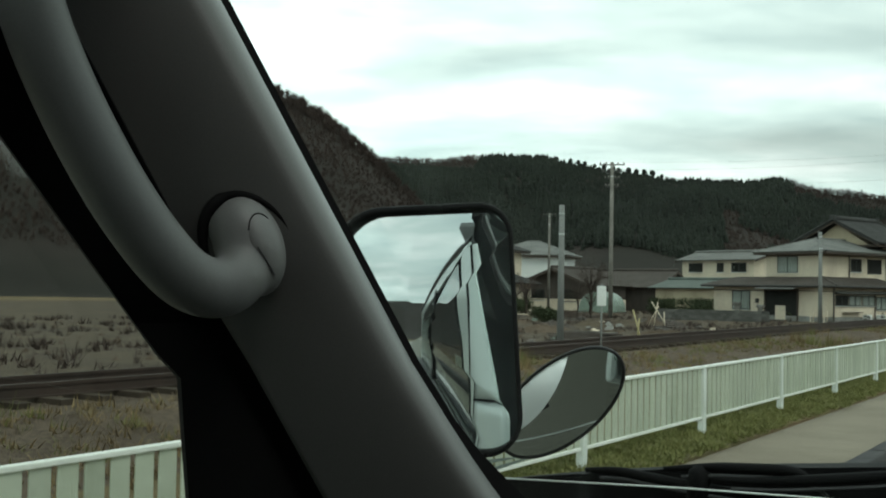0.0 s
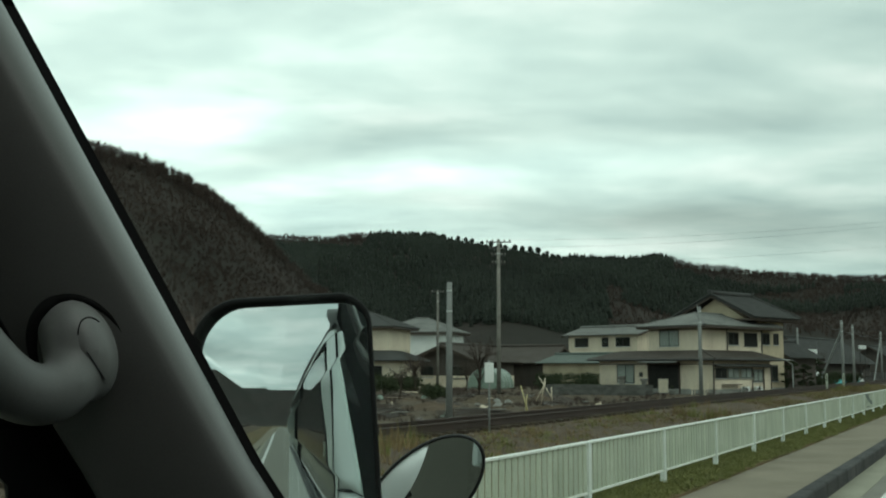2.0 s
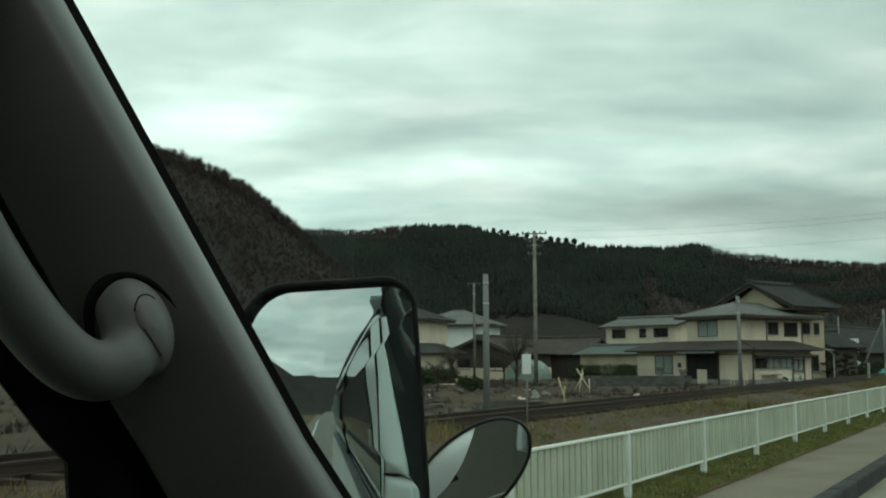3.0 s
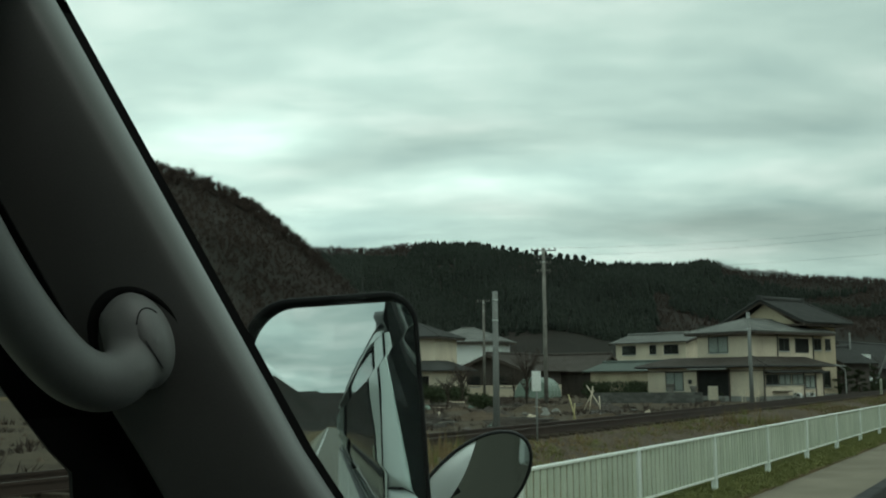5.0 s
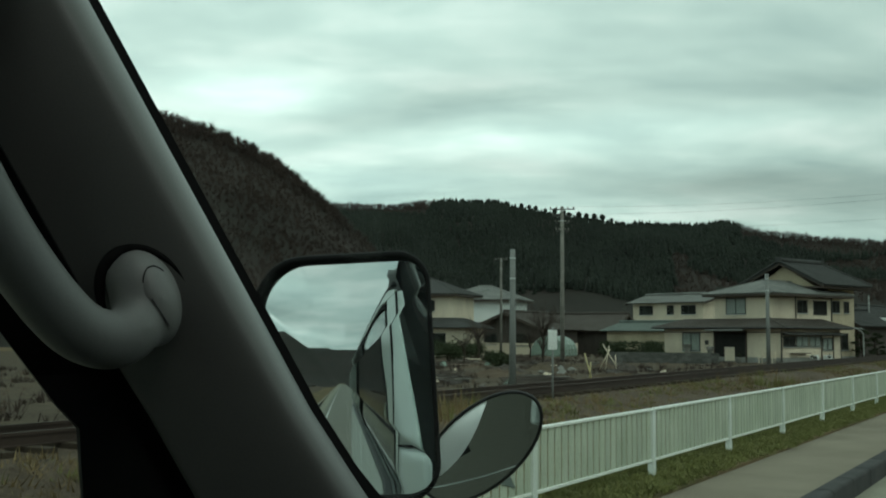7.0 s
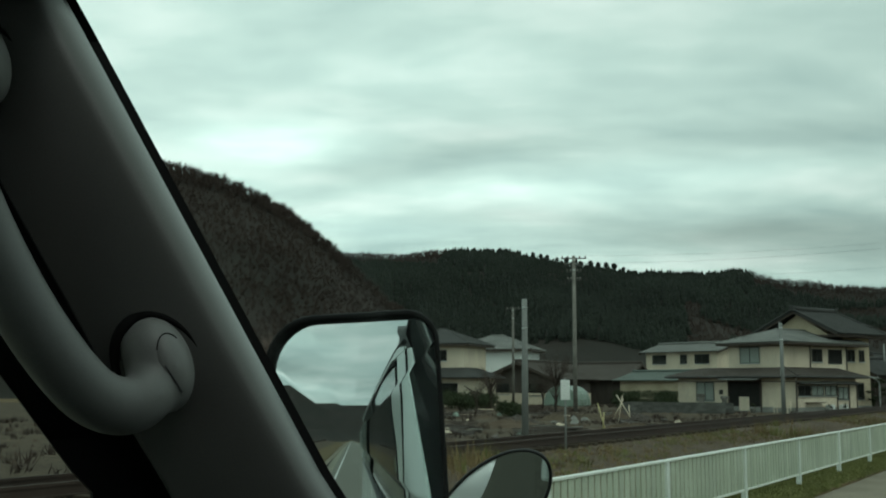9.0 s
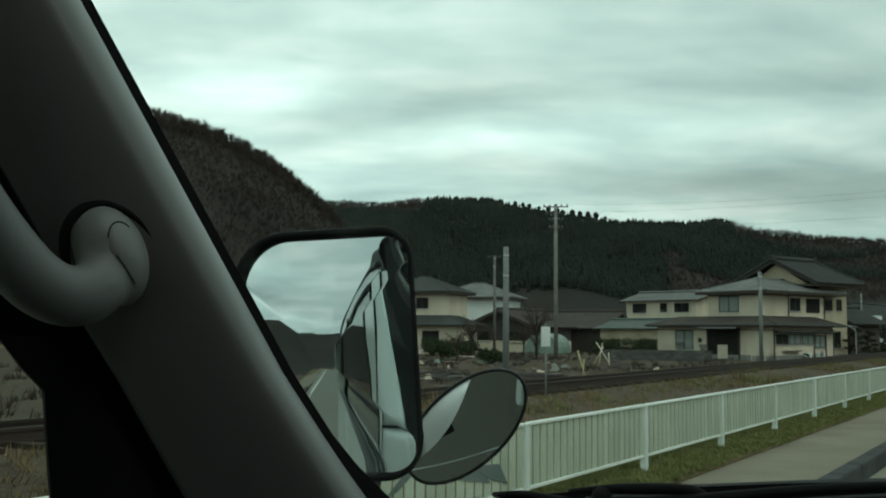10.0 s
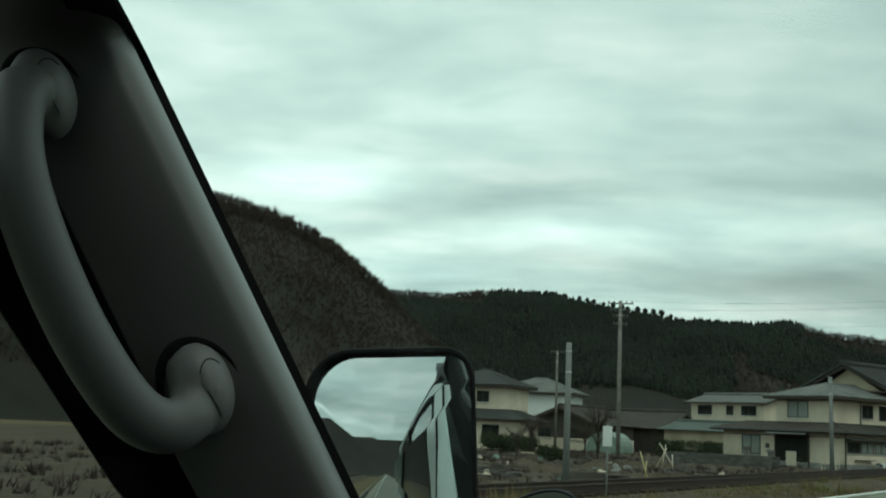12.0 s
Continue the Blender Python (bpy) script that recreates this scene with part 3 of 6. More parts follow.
def forest():
    rng = np.random.default_rng(5)
    con, bare = [], []
    for _ in range(80000):
        az = rng.uniform(-8, 100)
        near = rng.random() < 0.45
        R = NEAR_R if near else FAR_R
        r = R * math.sqrt(rng.uniform(0.30, 1.04))
        if near and az < 34:
            continue
        zn = float(hill_z(np.array([az]), np.array([r]))[0])
        if zn < 2.0:
            continue
        x, y = -r * math.sin(radians(az)), r * math.cos(radians(az))
        patch = noise.noise((x * 0.009, y * 0.009, 3.1)) + 0.35 * noise.noise((x * 0.03, y * 0.03, 7.7))
        dark = patch > (0.42 if near else -0.40 if az > 19 else 0.0)
        if not near and az < 15.5 and r > 0.9 * R:
            dark = False
        row = (x, y, zn - 0.4, rng.uniform(0, 6.28))
        if dark:
            h = rng.uniform(3.2, 5.6) if near or not 21.2 < az < 27.8 or r < 0.88 * R else rng.uniform(2.5, 4)
            con.append((*row, h * rng.uniform(0.8, 1.2), h))
        else:
            h = rng.uniform(2.4, 4.6) if r > 0.95 * R else rng.uniform(1.2, 2.3) if near else rng.uniform(1.8, 3.2)
            bare.append((*row, h * rng.uniform(0.9, 1.3), h))
    cut = len(con) // 3
    groups = [con[:cut], con[cut:2 * cut], con[2 * cut:]]
    for g in groups:
        ob = scatter_mesh("conifer_forest", *conifer_template(rng), g, "conifer")
        ob.location.y = VAN_Y
        tagged(ob, "dark green conifers covering the mountain slopes", "forest", kind="stuff")
    cut = len(bare) // 3
    for g in (bare[:cut], bare[cut:2 * cut], bare[2 * cut:]):
        ob = scatter_mesh("bare_forest", *twig_template(rng), g, "bare")
        ob.location.y = VAN_Y
        tagged(ob, "leafless brown trees on the mountain slopes", "forest", kind="stuff")
    v, f = [(0, 0, 0.22)], []
    for z, r in ((0.42, 0.33), (0.62, 0.38), (0.82, 0.27)):
        v += [(r * rng.uniform(0.75, 1.2) * math.cos(k * 0.898), r * rng.uniform(0.75, 1.2) * math.sin(k * 0.898), z + rng.uniform(-0.05, 0.05)) for k in range(7)]
    v.append((0, 0, 1.0))
    for k in range(7):
        m = (k + 1) % 7
        f += [(0, 1 + m, 1 + k), (22, 15 + k, 15 + m)]
        for b in (1, 8):
            f += [(b + k, b + m, b + 7 + m), (b + k, b + 7 + m, b + 7 + k)]
    b = len(v)
    v += [(-0.04, 0, 0), (0.04, 0, 0), (0, 0, 0.9), (0, -0.04, 0), (0, 0.04, 0), (0, 0, 0.9)]
    f += [(b, b + 1, b + 2), (b + 3, b + 4, b + 5)]
    row = []
    for k in range(12):
        az = 27.4 - k * 0.45 - rng.uniform(0, 0.3)
        r = FAR_R * 1.0
        z = float(hill_z(np.array([az]), np.array([r]))[0])
        h = rng.uniform(3.8, 5.8)
        row.append((-r * math.sin(radians(az)), r * math.cos(radians(az)), z - 0.2, rng.uniform(0, 6), h * 0.85, h))
    ob = scatter_mesh("ridge_tree_row", v, f, row, "conifer")
    ob.location.y = VAN_Y
    tagged(ob, "row of single pines along the ridge skyline", "forest", kind="stuff")
    row = []
    for k in range(70):
        az = 15.8 - k * 0.055 - rng.uniform(0, 0.04)
        r = FAR_R * rng.uniform(0.985, 1.0)
        z = float(hill_z(np.array([az]), np.array([r]))[0])
        h = rng.uniform(3.5, 6.0)
        row.append((-r * math.sin(radians(az)), r * math.cos(radians(az)), z - 0.5, rng.uniform(0, 6), h * 1.2, h))
    ob = scatter_mesh("pale_ridge_trees", *twig_template(rng), row, "frost")
    ob.location.y = VAN_Y
    tagged(ob, "pale leafless trees along the far ridge skyline", "forest", kind="stuff")


forest()


def land():
    xs = [-1500, -400, -150, -80, -40, -20, -14, -10, -8, -6, -5.3, -4.7, -4.2, 0, 6, 12, 40, 150, 1500]
    ys = [-1500, -300, -120, -60, -30, -10, 0, 10, 20, 30, 40, 60, 80, 120, 180, 300, 1500]
    verts = [(x, y, ground_z(x, y)) for x in xs for y in ys]
    n = len(ys)
    faces = [(i * n + j, (i + 1) * n + j, (i + 1) * n + j + 1, i * n + j + 1) for i in range(len(xs) - 1) for j in range(n - 1)]
    tagged(new("ground", mesh_of("ground", verts, faces, "soil")), "brown winter field and village ground with dry grass", "ground", kind="structure")
    tagged(part("road", box(-1.70, 5.2, -160, 260, -0.2, 0.0), "asphalt"), "worn light grey asphalt road", "road", kind="structure")
    tagged(part("pavement", box(-3.66, -2.26, -160, 260, -0.2, 0.05), "pavement"), "light grey worn asphalt pavement", "pavement", kind="structure")
    tagged(part("gutter", box(-2.07, -1.70, -160, 260, -0.2, 0.006), "gutter"), "pale concrete gutter along the kerb", "gutter", kind="structure")
    tagged(part("verge", box(-4.75, -3.66, -160, 260, -0.2, 0.085), "soil"), "grassy earth verge under the roadside fence", "verge", kind="structure")
    tagged(part("yard_ground", box(-95, -15.7, -75, 76, -0.40, -0.272), "yard"), "dark trodden earth yards across the track", "yard", kind="structure")
    kerb = tagged(new("kerb"), "dark weathered raised concrete kerb between road and pavement", "kerb", kind="structure")
    me = part("kerb_stone", box(-0.095, 0.095, -0.494, 0.494, -0.15, 0.205, 0.03), "kerbstone", kerb)
    me.location = (-2.165, -60, 0)
    for k in range(1, 150):
        share("kerb_stone", me.data, kerb, Matrix.Translation((-2.165, -60 + k, 0)))
    tagged(part("edge_line", box(-1.47, -1.35, -160, 260, -0.01, 0.004), "line"), "worn white line along the road edge", "road marking", kind="structure")
    bm = bmesh.new()
    for k in range(30):
        bx(bm, 1.55, 1.70, -160 + k * 12, -154 + k * 12, -0.01, 0.004)
    tagged(part("centre_line", bm, "line"), "dashed white centre line of the road", "road marking", kind="structure")


land()


def railway():
    bm = bmesh.new()
    prof = [(-15.6, -0.29), (-14.2, 0.10), (-10.6, 0.10), (-9.2, -0.12), (-8.2, -0.29)]
    ys = [-160 + 4 * k for k in range(106)]
    rings = []
    for y in ys:
        rings.append([bm.verts.new((x + 0.12 * noise.noise((y * 0.2, x, 1.0)), y, z + (0.05 * noise.noise((x, y * 0.35, 4.0)) if -0.25 < z else 0))) for x, z in prof])
    for a, b in zip(rings, rings[1:]):
        for k in range(len(prof) - 1):
            bm.faces.new((a[k], a[k + 1], b[k + 1], b[k]))
    tagged(part("rail_bed", bm, "ballast"), "low brown ballast bank under the railway track", "rail bed", kind="structure")
    track = tagged(new("railway_track"), "single rusty railway track on dark sleepers", "railway", kind="structure")
    for x in (-12.93, -11.86):
        r = bmesh.new()
        bx(r, x - 0.062, x + 0.062, -160, 260, 0.175, 0.19)
        bx(r, x - 0.009, x + 0.009, -160, 260, 0.19, 0.31)
        bx(r, x - 0.033, x + 0.033, -160, 260, 0.31, 0.355)
        part("rail", r, "rust", track)
    s = part("sleeper", box(-1.05, 1.05, -0.1, 0.1, 0.04, 0.175, 0.01), "sleeper", track)
    s.location = (-12.4, -62, 0)
    for k in range(1, 280):
        share("sleeper", s.data, track, Matrix.Translation((-12.4, -62 + k * 0.62, 0)))


railway()


def gravel_and_grass():
    rng = np.random.default_rng(11)
    stone_v = [(0.5, 0, 0), (-0.4, 0.35, 0), (-0.35, -0.4, 0), (0.05, 0.02, 0.6)]
    stone_f = [(0, 1, 3), (1, 2, 3), (2, 0, 3)]
    st = []
    for _ in range(26000):
        x = rng.uniform(-15, -9.4)
        y = -50 + 130 * rng.random() ** 1.3
        z = 0.10 if -14.2 < x < -10.6 else 0.10 - 0.22 * min(abs(x + 14.2), abs(x + 10.6)) / 1.4
        w = rng.uniform(0.04, 0.09)
        st.append((x, y, z - 0.01, rng.uniform(0, 6.3), w, w * rng.uniform(0.6, 1.2)))
    tagged(scatter_mesh("ballast_stones", stone_v, stone_f, st, "ballast"), "brown ballast stones along the track", "ballast", kind="stuff")
    v, f = [], []
    for k in range(11):
        a, o, h = rng.uniform(0, 6.3), rng.uniform(0.05, 0.5), rng.uniform(0.5, 1.0)
        bx_, by_ = rng.normal(0, .12), rng.normal(0, .12)
        i = len(v)
        v += [(bx_ - .035, by_, 0), (bx_ + .035, by_ + .02, 0), (bx_ + o * math.cos(a), by_ + o * math.sin(a), h)]
        f.append((i, i + 1, i + 2))
    green, dry = [], []
    for _ in range(26000):
        y = -43 + 100 * rng.random() ** 1.4
        edge = 0.12 * noise.noise((0, y * 0.8, 2.0))
        x = rng.uniform(-4.75, -3.66 + edge)
        green.append((x, y, 0.085, rng.uniform(0, 6.3), rng.uniform(0.12, 0.26), rng.uniform(0.03, 0.10)))
    for _ in range(16000):
        y = -55 + 130 * rng.random() ** 1.2
        x = rng.uniform(-11.0, -4.6)
        d = noise.noise((x * 0.35, y * 0.16, 9.0))
        if d < -0.12 + rng.normal(0, 0.12):
            continue
        z = ground_z(x, y) if x > -8.2 else -0.29 + (min(-8.2 - x, 2.4) / 2.4) * 0.36
        tall = 0.55 if noise.noise((x * 0.2, y * 0.09, 33.0)) > 0.22 else 0.22
        (dry if rng.random() < 0.68 else green).append((x, y, z - 0.02, rng.uniform(0, 6.3), rng.uniform(0.22, 0.5), tall * rng.uniform(0.5, 1.2)))
    weeds, rubble = [], []
    for _ in range(5200):
        x, y = rng.uniform(-48, -15.8), rng.uniform(-40, 62)
        if noise.noise((x * 0.22, y * 0.22, 5.0)) > rng.uniform(-0.25, 0.3):
            weeds.append((x, y, -0.28, rng.uniform(0, 6.3), rng.uniform(0.3, 0.8), rng.uniform(0.12, 0.5)))
        elif rng.random() < 0.6:
            w = rng.uniform(0.08, 0.32)
            rubble.append((x, y, -0.28, rng.uniform(0, 6.3), w, w * rng.uniform(0.5, 1.1)))
    tagged(scatter_mesh("yard_weeds", v, f, weeds, "bare"), "brown dead weeds in the yards across the track", "weeds", kind="stuff")
    tagged(scatter_mesh("yard_rubble", stone_v, stone_f, rubble, "ballast"), "loose brown stones scattered over the yards", "rubble", kind="stuff")
    tagged(scatter_mesh("verge_grass", v, f, green, "grass"), "short green grass along the fence and in the field", "grass", kind="stuff")
    tagged(scatter_mesh("field_grass", v, f, dry, "drygrass"), "pale dry winter grass in the field by the track", "grass", kind="stuff")


gravel_and_grass()

# ---- the van in which the camera rides ----
E1, E2 = Vector((0.6, 0.8, 0.0)), Vector((0.8, -0.6, 0.0))


PARKED = Matrix.Translation((0, VAN_Y, 0))


def Q(p, z, q):
    """A place on the windscreen pillar: p along it, z up, q out of it towards the seats."""
    return Vector((-0.475, 0.45, 0.0)) + E1 * p + E2 * q + Vector((0, 0, z))


def pillar_right(z):
    return -0.0836 + (1.917 - z) * 0.572 + 0.10 * max(0.0, 1.60 - z) + 1.2 * max(0.0, 1.56 - z) ** 2


SEAT = Vector((0, 0, 1.65))


def lean(v):
    """The upper end of the pillar curves inwards to meet the roof."""
    u = min(1.0, max(0.0, (v.z - 1.885) / 0.10))
    return SEAT + (v - SEAT) * (1 - 0.30 * u * u * (3 - 2 * u))


def build_van():
    van = thing("van", "white van with grey plastic trim, seen from its passenger seat", "van", at=PARKED)
    zs = [2.04 - 0.02 * k for k in range(26)] + [1.52, 1.50, 1.48, 1.46, 1.44, 1.42]
    bm = bmesh.new()
    rings = []
    for z in zs:
        r = pillar_right(z)
        l = -0.0836 + (1.917 - z) * 0.572 - 0.102 + 0.006 * min(1.0, max(0.0, (1.70 - z) / 0.1))
        ring = []
        for k in range(29):
            u = k / 28
            p = l + (r - l) * u
            q = 0.016 - (0.036 * (max(0.0, 0.78 - u) / 0.78) ** 1.3 if u < 0.78 else 0.032 * ((u - 0.78) / 0.22) ** 2)
            ring.append(bm.verts.new(lean(Q(p, z, q))))
        rings.append(ring)
    for a, b in zip(rings, rings[1:]):
        for k in range(28):
            bm.faces.new((a[k], a[k + 1], b[k + 1], b[k]))
    t = part("pillar_trim", bm, "trim", van, "grey grained plastic pillar cover", smooth=True)
    sol = t.modifiers.new("thick", "SOLIDIFY")
    sol.thickness = 0.006
    sol.offset = 0.0
    # black seal between trim and windscreen
    bm = bmesh.new()
    rings = []
    for z in zs:
        r = pillar_right(z)
        w = 0.0155 + 0.27 * max(0.0, 1.55 - z)
        rings.append([bm.verts.new(lean(Q(r + dp, z, dq))) for dp, dq in ((-0.022, -0.030), (-0.004, -0.037), (w, -0.040), (w, -0.055), (-0.022, -0.058))])
    for a, b in zip(rings, rings[1:]):
        for k in range(4):
            bm.faces.new((a[k], a[k + 1], b[k + 1], b[k]))
    part("windscreen_seal", bm, "black", van, "black rubber windscreen seal")
    # door window frame
    def left(z):
        return -0.1436 + (1.734 - z) * 0.737 if z > 1.6 else -0.036 + (1.6 - z) * 0.1

    def inward(v, k=0.965):
        return SEAT + (lean(v) - SEAT) * k
    inner_edge = [(1.36, 0.22), (1.50, 0.16), (1.62, 0.06), (1.80, -0.07), (2.04, -0.21)]
    bm = bmesh.new()
    rows_ = []
    for z in (1.815, 1.80, 1.75, 1.70, 1.66, 1.625, 1.605, 1.59, 1.56, 1.50, 1.43, 1.36):
        k = 0.965 if z < 1.64 else 0.95
        hem = float(np.interp(z, *zip(*inner_edge)))
        if z > 1.64:
            hem = -0.0836 + (1.917 - z) * 0.572 - 0.092
        row = [inward(Q(p, z, q), k) for p, q in ((left(z), -0.070), (left(z), -0.06), (hem, -0.06))]
        k = min(1.0, 0.548 / -row[0].x)
        rows_.append([bm.verts.new(SEAT + (v - SEAT) * k) for v in row])
    for ra, rb in zip(rows_, rows_[1:]):
        for k in range(2):
            bm.faces.new((ra[k], ra[k + 1], rb[k + 1], rb[k]))
    frame_ = part("door_window_frame", bm, "black", van, "black door window frame and corner cover")
    sol = frame_.modifiers.new("thick", "SOLIDIFY")
    sol.thickness = 0.004
    # grab handle
    bm = bmesh.new()
    spine = smooth_path([Q(-0.1215, 1.840, 0.002), Q(-0.1255, 1.843, 0.024), Q(-0.1305, 1.829, 0.043), Q(-0.1260, 1.79, 0.055), Q(-0.1075, 1.743, 0.056), Q(-0.080, 1.693, 0.054),
                          Q(-0.051, 1.656, 0.046), Q(-0.030, 1.645, 0.037), Q(-0.014, 1.651, 0.029), Q(-0.010, 1.668, 0.015), Q(-0.013, 1.684, 0.002)], 6)
    tube(bm, spine, 0.0172, 18, flat=0.88, taper=[0.0172 + 0.0028 * max(0.0, abs(k / (len(spine) - 1) - 0.5) * 5 - 1.5) for k in range(len(spine))])
    ends = ((-0.1225, 1.841), (-0.0115, 1.666))
    for p0, z0 in ends:
        r = bmesh.ops.create_uvsphere(bm, u_segments=28, v_segments=16, radius=1.0)
        for v in r["verts"]:
            c = v.co.copy()
            v.co = Q(p0 + 0.0045, z0 + 0.003, 0.015) + (Vector((0, 0, 1)) * 0.94 - E1 * 0.34) * (0.0300 * c.x) + (Vector((0, 0, 1)) * 0.34 + E1 * 0.94) * (0.0200 * c.y) + E2 * (0.0225 * c.z)
    handle = part("grab_handle", bm, "handle", van, "grey moulded grab handle", smooth=True)
    rm = handle.modifiers.new("blend", "REMESH")
    rm.mode, rm.voxel_size, rm.use_smooth_shade = "VOXEL", 0.0016, True
    sm = handle.modifiers.new("soften", "SMOOTH")
    sm.factor, sm.iterations = 0.5, 45
    for p0, z0 in ends:
        # fat rounded end of the handle over each fixing, with an oval cap
        ax = Vector((0, 0, 1)) * 0.87 - E1 * 0.49
        sd = Vector((0, 0, 1)) * 0.49 + E1 * 0.87
        tilt = Vector((0, 0, 1)) * 0.94 - E1 * 0.34
        across = Vector((0, 0, 1)) * 0.34 + E1 * 0.94
        c0 = Q(p0 + 0.0045, z0 + 0.003, 0.015)
        def on_boss(u, w, lift=0.0):
            return c0 + tilt * u + across * w + E2 * (0.0225 * math.sqrt(max(0.0, 1 - (u / 0.0293) ** 2 - (w / 0.0195) ** 2)) + lift)
        b = bmesh.new()
        rows_ = []
        for s in (0.0, 0.4, 0.7, 0.9, 1.0):
            rows_.append([b.verts.new(on_boss(-0.003 + 0.0195 * s * math.cos(a), 0.0068 + 0.0092 * s * math.sin(a), 0.0009 * (1 - s ** 6) - 0.0002)) for a in np.linspace(0, 2 * math.pi, 24, endpoint=False)])
        for ra, rb in zip(rows_, rows_[1:]):
            for k in range(24):
                b.faces.new((ra[k], ra[(k + 1) % 24], rb[(k + 1) % 24], rb[k]))
        part("screw_cap", b, "handle", handle, smooth=True)
        ring = [on_boss(-0.001 - 0.018 * k / 9, 0.0008 + 0.0050 * k / 9, 0.0011) for k in range(10)]
        part("cap_seam", tube(bmesh.new(), ring, 0.00035, 5), "dash", handle)
        ring = [on_boss(-0.003 + 0.0197 * math.cos(a), 0.0068 + 0.0094 * math.sin(a), 0.0001) for a in np.linspace(-0.9, 0.7, 14)]
        part("cap_seam", tube(bmesh.new(), ring, 0.0004, 5), "black", handle)
        # black tube that paints the recess's shade on the trim round the boss
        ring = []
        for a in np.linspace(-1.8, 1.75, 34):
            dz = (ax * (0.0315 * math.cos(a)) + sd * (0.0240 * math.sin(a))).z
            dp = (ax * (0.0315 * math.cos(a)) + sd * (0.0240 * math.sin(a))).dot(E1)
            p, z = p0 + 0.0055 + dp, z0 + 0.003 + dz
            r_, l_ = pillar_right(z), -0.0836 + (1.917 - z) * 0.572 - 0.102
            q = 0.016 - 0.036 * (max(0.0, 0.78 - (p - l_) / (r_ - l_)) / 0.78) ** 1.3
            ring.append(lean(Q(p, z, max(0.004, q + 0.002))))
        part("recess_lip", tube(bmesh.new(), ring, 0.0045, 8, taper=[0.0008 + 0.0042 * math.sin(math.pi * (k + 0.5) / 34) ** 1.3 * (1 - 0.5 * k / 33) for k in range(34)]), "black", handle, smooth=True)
    # cabin shell, with unseen panels added to keep the inside dark
    part("headliner", box(-0.44, 1.05, -2.6, 0.02, 1.900, 1.914, 0.006), "headliner", van, "grey cloth headliner")
    # out of view; stops sky light falling on the handle from above
    part("windscreen_header", box(-0.37, 1.05, 0.022, 0.30, 1.895, 1.935, 0.01), "headliner", van, "unseen grey panel over the windscreen, added to block sky light")
    part("roof", box(-0.44, 1.08, -2.65, 0.03, 1.918, 1.935, 0.006), "paint", van)
    part("roof_side_lining", slab(bmesh.new(), [(-0.555, 0.12, 1.836), (-0.555, -0.43, 1.862), (-0.555, -2.62, 1.815), (-0.44, -2.62, 1.89), (-0.44, 0.0, 1.89), (-0.50, 0.10, 1.86)], (0, 0, 0.010)), "headliner", van)
    part("cabin_floor", box(-0.55, 1.08, -2.65, 0.75, 0.45, 0.5), "dash", van)
    # unseen walls close behind and right of the seat, added to block light
    part("rear_wall", box(-0.555, 1.05, -0.16, -0.13, 0.5, 1.90), "dash", van)
    part("right_side", box(1.05, 1.08, -2.65, 0.75, 0.5, 1.60), "dash", van)
    part("right_pillar", box(1.05, 1.08, -2.6, 0.45, 1.60, 1.93), "dash", van)
    part("dashboard", slab(bmesh.new(), [(-0.50, 0.62, 1.22), (-0.50, 1.02, 1.33), (-0.50, 1.06, 1.28), (-0.50, 0.7, 0.6), (-0.50, 0.55, 0.6)], (1.56, 0, 0)), "dash", van, "dark moulded dashboard")
    part("door_panel", box(-0.56, -0.53, -0.75, 0.44, 0.5, 1.40, 0.01), "dash", van, "grey door lining")
    part("rear_side_panel", box(-0.56, -0.53, -2.65, -0.76, 0.5, 1.40, 0.01), "trim", van)
    part("centre_pillar", box(-0.565, -0.50, -0.86, -0.70, 1.40, 1.86), "trim", van)
    # outside panels, which the mirror shows
    joint_edge = [(0.527, 1.784), (0.573, 1.717), (0.607, 1.658), (0.626, 1.608), (0.636, 1.562), (0.638, 1.521), (0.632, 1.490), (0.623, 1.458), (0.60, 1.36), (0.57, 1.15)]
    front_edge = [(-0.554, 0.517, 1.792), (-0.549, 0.565, 1.727), (-0.544, 0.611, 1.668), (-0.542, 0.659, 1.608), (-0.542, 0.700, 1.564), (-0.543, 0.733, 1.531), (-0.547, 0.766, 1.509), (-0.553, 0.798, 1.491), (-0.555, 0.80, 1.40), (-0.56, 0.77, 1.15)]
    X = -0.570

    def panel(name, rows, label, bulge=0.003):
        bm = bmesh.new()
        grid = [[bm.verts.new(Vector(a).lerp(Vector(b), u) + Vector((-bulge * math.sin(math.pi * u), 0, 0))) for u in (0, 0.15, 0.35, 0.6, 0.85, 1.0)] for a, b in rows]
        for ra, rb in zip(grid, grid[1:]):
            for k in range(5):
                bm.faces.new((ra[k], ra[k + 1], rb[k + 1], rb[k]))
        ob = part(name, bm, "paint", van, label, smooth=True)
        sol = ob.modifiers.new("thick", "SOLIDIFY")
        sol.thickness = 0.004

    def seam(name, line, width, label="", d=0.0012):
        """A flush dark strip along a line on the van's side."""
        bm = bmesh.new()
        n = len(line)
        pairs = []
        for k, (y, z) in enumerate(line):
            t = Vector((line[min(k + 1, n - 1)][0] - line[max(k - 1, 0)][0], line[min(k + 1, n - 1)][1] - line[max(k - 1, 0)][1])).normalized()
            o = Vector((-t.y, t.x)) * width / 2
            pairs.append([bm.verts.new((X - d - dd, y + s_ * o.x, z + s_ * o.y)) for s_ in (-1, 1) for dd in (0.0, -0.004)])
        for a, b in zip(pairs, pairs[1:]):
            for i, j in ((0, 2), (2, 3), (3, 1), (1, 0)):
                bm.faces.new((a[i], a[j], b[j], b[i]))
        part(name, bm, "black", van, label)

